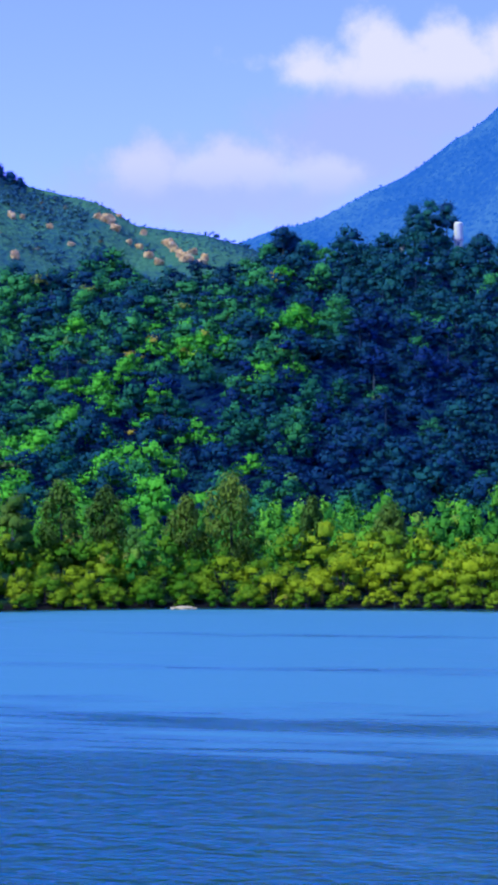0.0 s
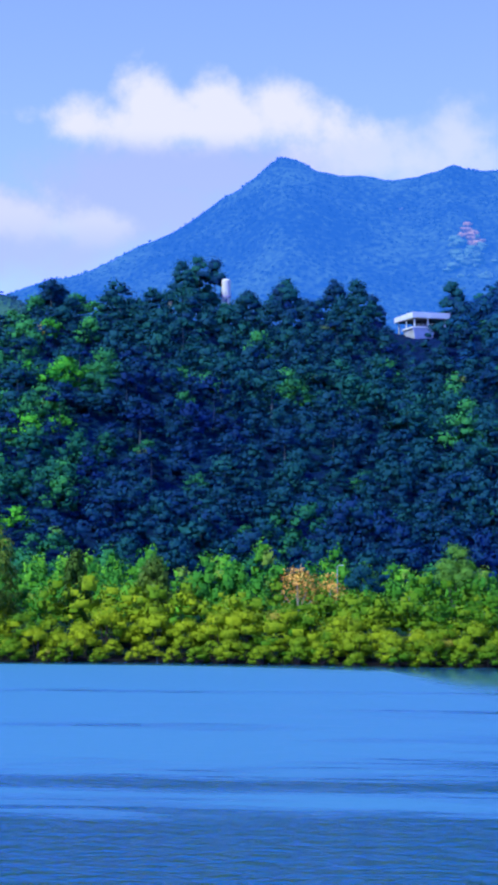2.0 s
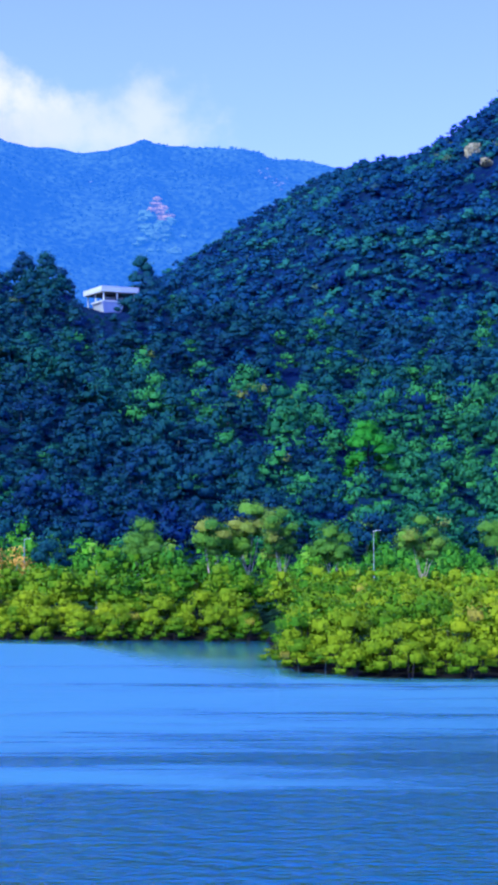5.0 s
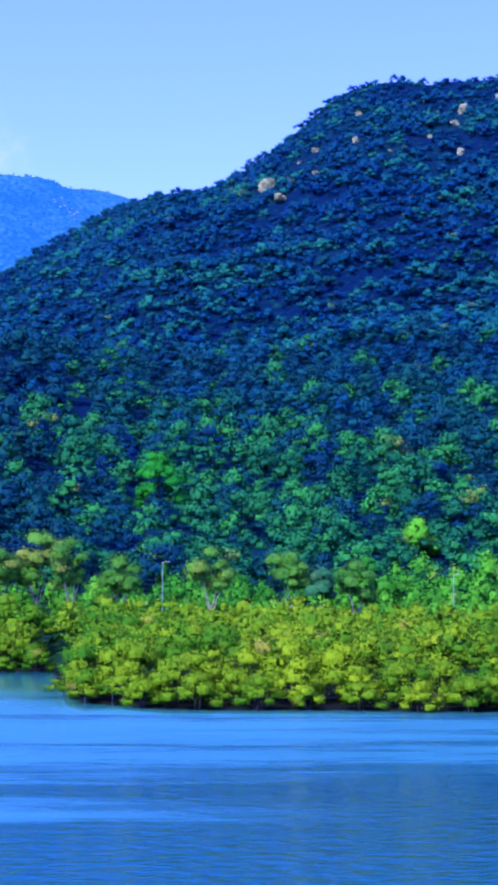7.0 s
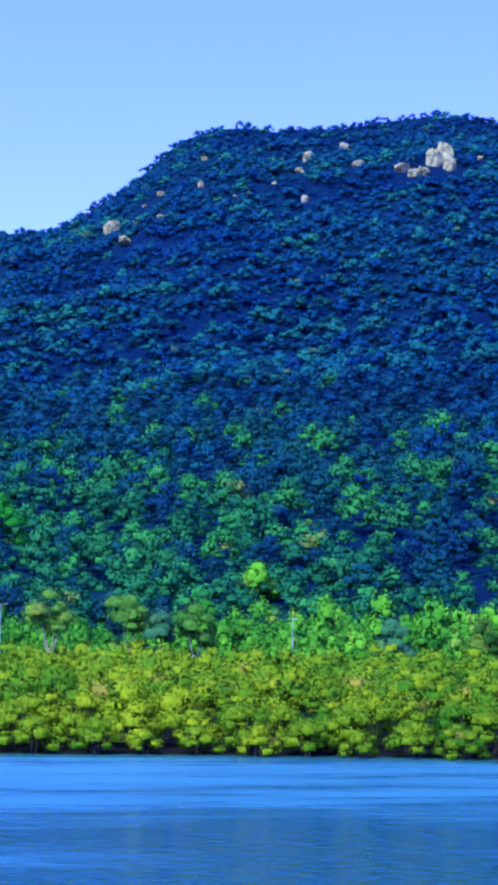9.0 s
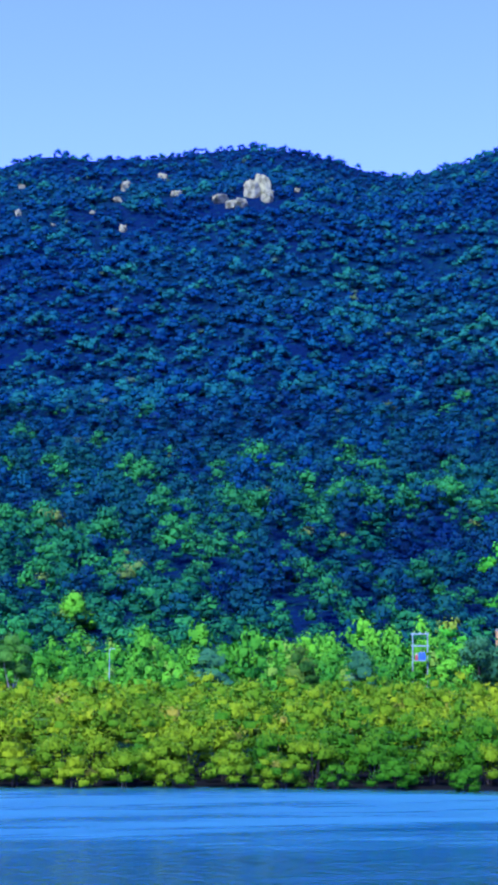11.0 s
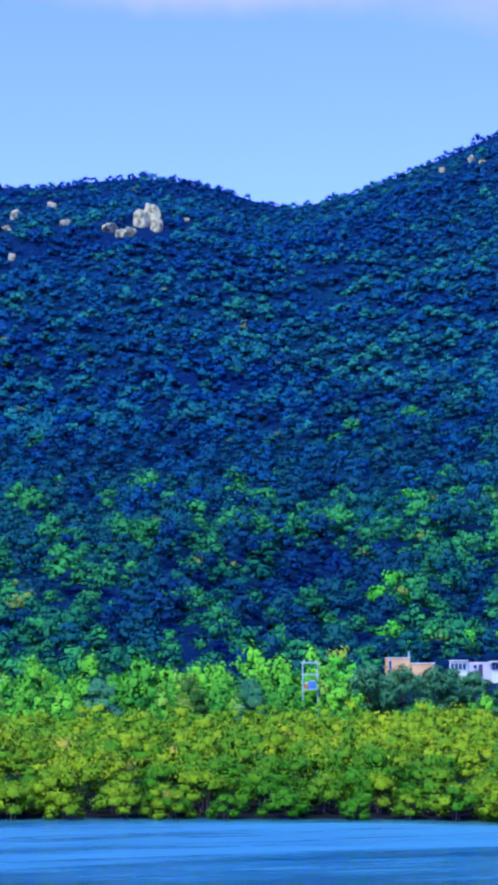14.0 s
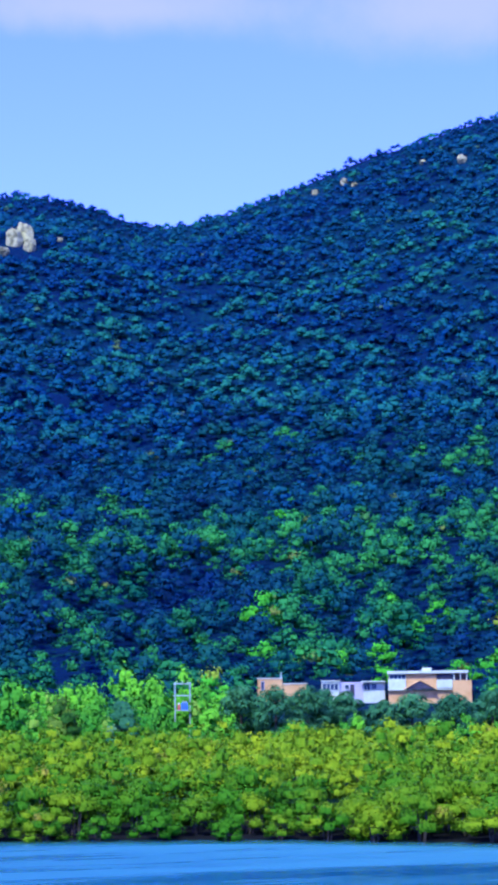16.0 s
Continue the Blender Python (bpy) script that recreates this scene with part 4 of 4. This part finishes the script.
def transformer_frame():
    az, r = 35.04, 296
    root = thing("transformer_frame", az, r)
    h = EYE + r * math.tan(radians(1.37)) - ground_at(az, r)
    for x in (-1.1, 1.1):
        bm = bmesh.new()
        tube(bm, [(x, 0, -0.2), (x, 0, h)], [0.14, 0.10], 8)
        part("pole", bm, STEEL, root)
    for z in (h - 0.25, h - 2.0):
        box_part("crossbeam", (-1.35, -0.09, z - 0.12), (1.35, 0.09, z + 0.06), STEEL, root)
    box_part("platform", (-1.1, -0.5, h - 4.3), (1.1, 0.5, h - 4.15), STEEL, root)
    for x, m, w, t in ((0.3, BLUEBOX, 0.5, 1.1), (-0.55, REDBOX, 0.2, 0.8)):
        box = box_part("transformer", (x - w, -0.4, h - 4.15), (x + w, 0.4, h - 4.15 + t), m, root, 0.05)
        for k in range(3):
            bm = bmesh.new()
            tube(bm, [(x - w * 0.5 + k * w * 0.5, 0, h - 4.15 + t), (x - w * 0.5 + k * w * 0.5, 0, h - 3.85 + t)], [0.06, 0.03], 6)
            part("insulator", bm, WHITE, box)
    for k in range(3):
        bm = bmesh.new()
        tube(bm, [(-0.8 + 0.8 * k, 0, h - 0.2), (-0.8 + 0.8 * k, 0, h + 0.15)], [0.06, 0.04], 6)
        part("insulator", bm, WHITE, root)
    tagged(root, "two-pole steel frame carrying blue and red transformers", "utility pole")


transformer_frame()


# ---- buildings ----
def window(root, x0, x1, z0, z1, y, panes, frame=WHITE):
    """A framed window on a wall that faces -y at depth y, with its panes set back."""
    w = box_part("window", (x0, y - 0.10, z0), (x1, y - 0.02, z0 + 0.09), frame, root, 0.01)
    box_part("window_head", (x0, y - 0.10, z1 - 0.09), (x1, y - 0.02, z1), frame, w, 0.01)
    step = (x1 - x0) / panes
    for k in range(panes + 1):
        x = x0 + k * step
        box_part("mullion", (x - 0.05, y - 0.09, z0 + 0.09), (x + 0.05, y - 0.025, z1 - 0.09), frame, w, 0.01)
    for k in range(panes):
        box_part("pane", (x0 + k * step + 0.05, y - 0.05, z0 + 0.09), (x0 + (k + 1) * step - 0.05, y - 0.03, z1 - 0.09), GLASS, w, 0)
    return w


def pavilion():
    az, r = 9.86, 560
    root = thing("hilltop_pavilion", az, r)
    g = ground_at(az, r)
    zr = EYE + r * math.tan(radians(8.29)) - g
    zf = EYE + r * math.tan(radians(7.86)) - g
    zb = EYE + r * math.tan(radians(7.5)) - g
    root.matrix_basis = root.matrix_basis @ pose(0, 0, 0, 0, 0, 23)
    L, D = 11.0, 13.0
    box_part("roof_slab", (-0.6, -0.6, zr - 1.55), (L, D, zr), CHALK, root, 0.06, "thick white flat roof slab")
    # Dark panel that puts the shade under the roof into colour.
    box_part("ceiling_shade", (0.2, 0.2, zr - 1.75), (L - 0.8, D - 0.8, zr - 1.55), DARK, root, 0)
    for x, y in ((0.2, 0.2), (4.4, 0.2), (9.6, 0.2), (0.2, 6.0), (0.2, 11.5), (9.6, 11.5)):
        box_part("column", (x, y, zf - (0 if y < 7 and x < 8 else 7)), (x + 0.35, y + 0.35, zr - 1.75), CHALK, root, 0.03)
    box_part("floor_slab", (-1.0, -1.8, zf - 0.5), (6.6, 6.2, zf), CHALK, root, 0.03)
    bm = bmesh.new()
    lo = [bm.verts.new(p) for p in ((1.4, 0.2, zb - 6), (3.4, 0.2, zb - 6), (3.4, 5, zb - 6), (1.4, 5, zb - 6))]
    hi = [bm.verts.new(p) for p in ((-0.8, -1.6, zf - 0.5), (6.0, -1.6, zf - 0.5), (6.0, 5.6, zf - 0.5), (-0.8, 5.6, zf - 0.5))]
    for k in range(4):
        bm.faces.new((lo[k], lo[(k + 1) % 4], hi[(k + 1) % 4], hi[k]))
    bm.faces.new(lo[::-1])
    bm.faces.new(hi)
    part("base", bm, CHALK, root, "white tapering base below the terrace")
    # Added dark panel for the shade inside the open pavilion.
    box_part("shade_panel", (2.4, 6.3, zf - 2), (L - 1.5, 6.5, zr - 1.75), DARK, root, 0)
    for k in range(10):
        x = 0.6 + k * 0.72
        box_part("baluster", (x, 0.02, zf), (x + 0.06, 0.08, zf + 0.95), STEEL, root, 0)
    box_part("handrail", (0.6, 0.0, zf + 0.95), (7.3, 0.1, zf + 1.05), STEEL, root, 0.01)
    for k in range(3):
        x = 1.6 + k * 2.0
        box_part("bench", (x, 2.5, zf), (x + 1.4, 3.0, zf + 0.8), GREYWALL, root, 0.03)
    tagged(root, "white open pavilion with a flat roof on the wooded hilltop", "building")


pavilion()


def tower():
    az, r = 4.39, 524
    root = thing("hilltop_tower", az, r)
    g = ground_at(az, r)
    top = EYE + r * math.tan(radians(9.26)) - g
    bm = bmesh.new()
    tube(bm, [(0, 0, -1), (0, 0, top - 4.6), (0, 0, top - 4.5), (0, 0, top - 0.4), (0, 0, top)], [1.1, 1.1, 1.2, 1.2, 0.9], 20)
    part("shaft", bm, CREAM, root)
    bm = bmesh.new()
    tube(bm, [(0, 0, top - 4.9), (0, 0, top - 4.5)], [1.35, 1.35], 20)
    part("band", bm, GREYWALL, root)
    window(root, -0.45, 0.45, top - 6.4, top - 5.2, -1.08, 1)
    tagged(root, "small round white tower among dark trees on the ridge", "tower")
    az, r = 2.76, 506
    root = thing("hilltop_post", az, r)
    top = EYE + r * math.tan(radians(8.62)) - ground_at(az, r)
    box_part("pillar", (-0.5, -0.5, -0.5), (0.5, 0.5, top), WHITE, root, 0.08)
    box_part("cap", (-0.65, -0.65, top), (0.65, 0.65, top + 0.3), WHITE, root, 0.06)
    tagged(root, "pale pillar half hidden by ridge trees", "pillar")


tower()


def house_root(name, az, r, el):
    """Root on the ground and the height of the level el above it."""
    root = thing(name, az, r)
    return root, EYE + r * math.tan(radians(el)) - ground_at(az, r)


def houses():
    # the peach and white house with a gable
    root, z = house_root("hillside_house", 42.15, 333, 1.60)
    x = -6.9
    box_part("wall", (x, 0.0, -1.5), (x + 10.6, 7.0, z - 0.5), PEACH, root, 0.03)
    box_part("roof_slab", (x - 0.15, -0.5, z - 0.45), (x + 13.3, 7.3, z), WHITE, root, 0.04, "white flat roof slab")
    box_part("bay", (x - 0.02, -0.35, z - 3.0), (x + 2.9, 0.0, z - 1.4), WHITE, root, 0.02)
    window(root, x + 0.2, x + 2.9, z - 1.4, z - 0.5, -0.02, 4)
    box_part("side_wall", (x + 10.7, -0.6, -1.5), (x + 13.8, 6.0, z - 1.65), PEACH, root, 0.03)
    # Solid dark slab on the wall for the shade inside an opening.
    box_part("opening", (x + 8.0, -0.06, z - 1.5), (x + 10.6, -0.01, z - 0.55), DARK, root, 0)
    box_part("balcony", (x + 8.0, -0.5, z - 2.9), (x + 10.65, -0.06, z - 1.5), WHITE, root, 0.03)
    # Dark panel for the shade at the back of the terrace.
    box_part("terrace_back", (x + 10.9, 0.6, z - 1.65), (x + 13.1, 0.8, z - 0.45), DARK, root, 0)
    for k in range(3):
        box_part("terrace_post", (x + 10.85 + k * 1.05, -0.3, z - 1.65), (x + 11.0 + k * 1.05, -0.15, z - 0.45), WHITE, root, 0.01)
    bm = bmesh.new()
    a = [bm.verts.new(p) for p in ((x + 2.9, -0.9, z - 3.0), (x + 7.9, -0.9, z - 3.0), (x + 5.3, -0.9, z - 1.65), (x + 2.9, 0.05, z - 3.0), (x + 7.9, 0.05, z - 3.0), (x + 5.3, 0.05, z - 1.65))]
    for f in ((0, 1, 2), (3, 5, 4), (0, 2, 5, 3), (1, 4, 5, 2), (0, 3, 4, 1)):
        bm.faces.new([a[k] for k in f])
    part("gable", bm, DARK, root, "dark gable front")
    for s in (-1, 1):
        bm = bmesh.new()
        tube(bm, [(x + 5.3, -0.95, z - 1.55), (x + 5.3 + s * 2.75, -0.95, z - 3.05)], [0.14, 0.14], 5)
        part("gable_edge", bm, PEACH, root)
    box_part("string_course", (x - 0.1, -0.42, z - 3.2), (x + 10.65, -0.02, z - 3.0), WHITE, root, 0.02)
    box_part("roof_box", (x + 5.6, 1.5, z), (x + 7.2, 3.0, z + 0.55), WHITE, root, 0.04)
    tagged(root, "peach and white house with flat roof at the forest's foot", "house")
    # the white house
    root, z = house_root("white_house", 39.95, 334, 1.33)
    x = -5.3
    box_part("wall", (x, 0, -1.5), (x + 3.0, 6, z), WHITE, root, 0.03)
    box_part("roof_edge", (x - 0.1, -0.2, z), (x + 3.1, 6.1, z + 0.18), WHITE, root, 0.02)
    window(root, x + 0.15, x + 2.8, z - 1.5, z - 0.25, 0.0, 4)
    box_part("middle_wall", (x + 3.0, 0.4, -1.5), (x + 7.0, 6, z - 0.15), GREYWALL, root, 0.03)
    window(root, x + 3.9, x + 4.6, z - 1.3, z - 0.5, 0.4, 1)
    # Solid dark slab for the shade inside a doorway.
    box_part("doorway", (x + 4.8, 0.34, z - 2.4), (x + 5.5, 0.39, z - 0.5), DARK, root, 0)
    box_part("end_wall", (x + 7.0, 0.1, -1.5), (x + 10.6, 6, z - 0.05), WHITE, root, 0.03)
    window(root, x + 7.1, x + 8.1, z - 1.6, z - 0.3, 0.1, 2)
    window(root, x + 8.4, x + 9.2, z - 1.4, z - 0.4, 0.1, 2)
    box_part("canopy", (x + 6.6, -0.7, z - 0.2), (x + 10.7, 0.1, z + 0.0), WHITE, root, 0.02)
    for k in range(5):
        box_part("balcony_rail", (x + 0.2 + 0.62 * k, -0.35, z - 2.9), (x + 0.3 + 0.62 * k, -0.28, z - 1.9), WHITE, root, 0)
    box_part("balcony", (x, -0.5, z - 3.1), (x + 4.0, 0.0, z - 2.9), WHITE, root, 0.02)
    tagged(root, "low white house with broad windows half hidden by trees", "house")
    # the small peach house
    root, z = house_root("peach_house", 37.9, 336, 1.43)
    x = -4.1
    box_part("wall", (x, 0, -1.5), (x + 4.2, 5, z), PEACH, root, 0.03)
    box_part("parapet", (x - 0.05, -0.1, z), (x + 4.25, 5.1, z + 0.15), WHITE, root, 0.02)
    window(root, x + 0.6, x + 1.1, z - 1.9, z - 0.35, 0.0, 1, GREYWALL)
    box_part("side_wall", (x + 4.2, 0.3, -1.5), (x + 8.3, 5, z - 0.95), PEACH, root, 0.03)
    box_part("side_parapet", (x + 4.2, 0.2, z - 0.95), (x + 8.4, 5.1, z - 0.78), WHITE, root, 0.02)
    bm = bmesh.new()
    tube(bm, [(x + 4.0, 1, z - 0.3), (x + 4.0, 1, z + 1.1)], [0.13, 0.13], 8)
    part("chimney_pipe", bm, STEEL, root)
    tagged(root, "small peach house with flat parapet behind trees", "house")
    # trees that stand in front of the houses
    for i, (az, top, w) in enumerate(((37.7, 1.3, 5.2), (38.6, 1.28, 5.4), (39.7, 1.08, 5.0), (40.8, 0.85, 3.8), (41.6, 1.02, 6.0), (42.8, 1.0, 5.6), (43.9, 1.14, 5.4), (36.7, 1.35, 5.0), (39.1, 1.2, 4.0))):
        casuarina(az, 292 + i % 3 * 5, top, w * 1.7, 140 + i, "soft grey-green tree screening the houses", SOFT)


houses()


# ---- rocks ----
def boulder(az, r, el, size, tall, seed):
    """A block split by joints: a ball cut by random planes, with rough faces."""
    rng = np.random.default_rng(seed)
    bm = bmesh.new()
    bmesh.ops.create_icosphere(bm, subdivisions=4, radius=1.0)
    shift = Vector(rng.uniform(-9, 9, 3))
    cuts = []
    for _ in range(15):
        n = Vector(rng.normal(size=3) * (1, 1, 0.55)).normalized()
        cuts.append((n, rng.uniform(0.62, 0.95)))
    cuts.append((Vector((rng.uniform(-0.3, 0.3), rng.uniform(-0.3, 0.3), 1)).normalized(), 0.72))
    for v in bm.verts:
        d = v.co.normalized()
        k = min([1.12] + [h / d.dot(n) for n, h in cuts if d.dot(n) > 0.05])
        k *= 1 + 0.10 * noise.noise(d * 3.1 + shift) + 0.07 * noise.noise(d * 8 + shift)
        crack = abs(noise.noise(Vector((d.x * 2.6, d.y * 2.6, d.z * 0.7)) + shift))
        k -= 0.30 * max(0.0, 1 - crack / 0.10)
        v.co = Vector((d.x * size, d.y * size * 0.8, d.z * size * 0.85 * tall)) * k
    tan = az < 0
    ob = part("boulder", bm, TAN if tan else ROCK)
    ob.matrix_basis = pose(*polar(az, r, ground_at(az, r) + size * 0.25 * tall), 0, 0, rng.uniform(0, 360))
    return tagged(ob, "sunlit tan granite boulder on a grassy hill" if tan else "weathered pale granite boulder on the wooded slope", "boulder", "granite boulders on the hills")


for k, (az, r, el, size, tall) in enumerate(ROCKS):
    boulder(az, r, el, size, tall, 300 + k)


def seedlings():
    """Small mangroves standing off the point."""
    for k, (az, back, size) in enumerate(((14.66, -3.0, 0.40), (14.86, -1.0, 0.34), (15.5, -0.8, 0.4), (16.3, -0.6, 0.42), (2.4, -0.5, 0.4), (-6.5, -0.4, 0.38))):
        rng = np.random.default_rng(500 + k)
        root = new("mangrove_sapling")
        r = (172 if k < 2 else float(along(SHORE, az))) + back
        root.matrix_basis = pose(*polar(az, r, max(-0.3, ground_at(az, r))), 0, 0, rng.uniform(0, 360))
        cards, nrm, shade = crown_cards(rng, heap(rng, 6, 0.9, 1.2, 2.0, 0.5, 0.5), 130, 0.16)
        cards_mesh("crown", cards * (size * 2.6, size * 2.6, size * 2), shade, MANGROVE, root, normals=nrm)
        bm = bmesh.new()
        tube(bm, [(0, 0, -0.4), (0.05, 0, 0.5), (0, 0.05, 1.3)], [0.06, 0.05, 0.03], 6)
        part("stem", bm, GREY_BARK, root)
        tagged(root, "small mangrove sapling standing in shallow water", "tree", "saplings off the shore")


seedlings()


def sandbar():
    bm = bmesh.new()
    bmesh.ops.create_icosphere(bm, subdivisions=3, radius=1.0)
    for v in bm.verts:
        v.co = Vector((v.co.x * 1.7, v.co.y * 1.3, v.co.z * 0.35)) * (1 + 0.25 * noise.noise(v.co * 2.3))
    ob = part("sandbar", bm, SAND)
    ob.matrix_basis = pose(*polar(-3.68, 256, 0.0), 0, 0, 4)
    tagged(ob, "small pale sandbank at the water's edge", "sandbank")


sandbar()


def far_patch(name, piece, az, el, n, wide, long, size, material, label, category, seed):
    """Low lumps of bare ground strewn over a stretch of the far range."""
    rng = np.random.default_rng(seed)
    r = next(r for r in np.arange(2300, 3290, 5.0) if ground_at(az, r) > EYE + r * math.tan(radians(el)))
    root = new(name)
    root.matrix_basis = pose(*polar(az, r, ground_at(az, r)), 0, 0, -az)
    for k in range(n):
        bm = bmesh.new()
        bmesh.ops.create_icosphere(bm, subdivisions=2, radius=1.0)
        big = size * rng.uniform(0.5, 1.2)
        x, y = rng.normal() * wide * 0.5, rng.normal() * long * 0.5
        shift = Vector(rng.uniform(-9, 9, 3))
        p = root.matrix_basis @ Vector((x, y, 0))
        z = ground_at(math.degrees(math.atan2(p.x, p.y)), math.hypot(p.x, p.y)) - root.matrix_basis.translation.z
        for v in bm.verts:
            v.co = Vector((v.co.x * big * 1.2, v.co.y * big * 1.2, v.co.z * big * 0.7)) * (1 + 0.6 * noise.noise(v.co * 1.7 + shift)) + Vector((x, y, z))
        part(piece, bm, material, root)
    tagged(root, label, category)


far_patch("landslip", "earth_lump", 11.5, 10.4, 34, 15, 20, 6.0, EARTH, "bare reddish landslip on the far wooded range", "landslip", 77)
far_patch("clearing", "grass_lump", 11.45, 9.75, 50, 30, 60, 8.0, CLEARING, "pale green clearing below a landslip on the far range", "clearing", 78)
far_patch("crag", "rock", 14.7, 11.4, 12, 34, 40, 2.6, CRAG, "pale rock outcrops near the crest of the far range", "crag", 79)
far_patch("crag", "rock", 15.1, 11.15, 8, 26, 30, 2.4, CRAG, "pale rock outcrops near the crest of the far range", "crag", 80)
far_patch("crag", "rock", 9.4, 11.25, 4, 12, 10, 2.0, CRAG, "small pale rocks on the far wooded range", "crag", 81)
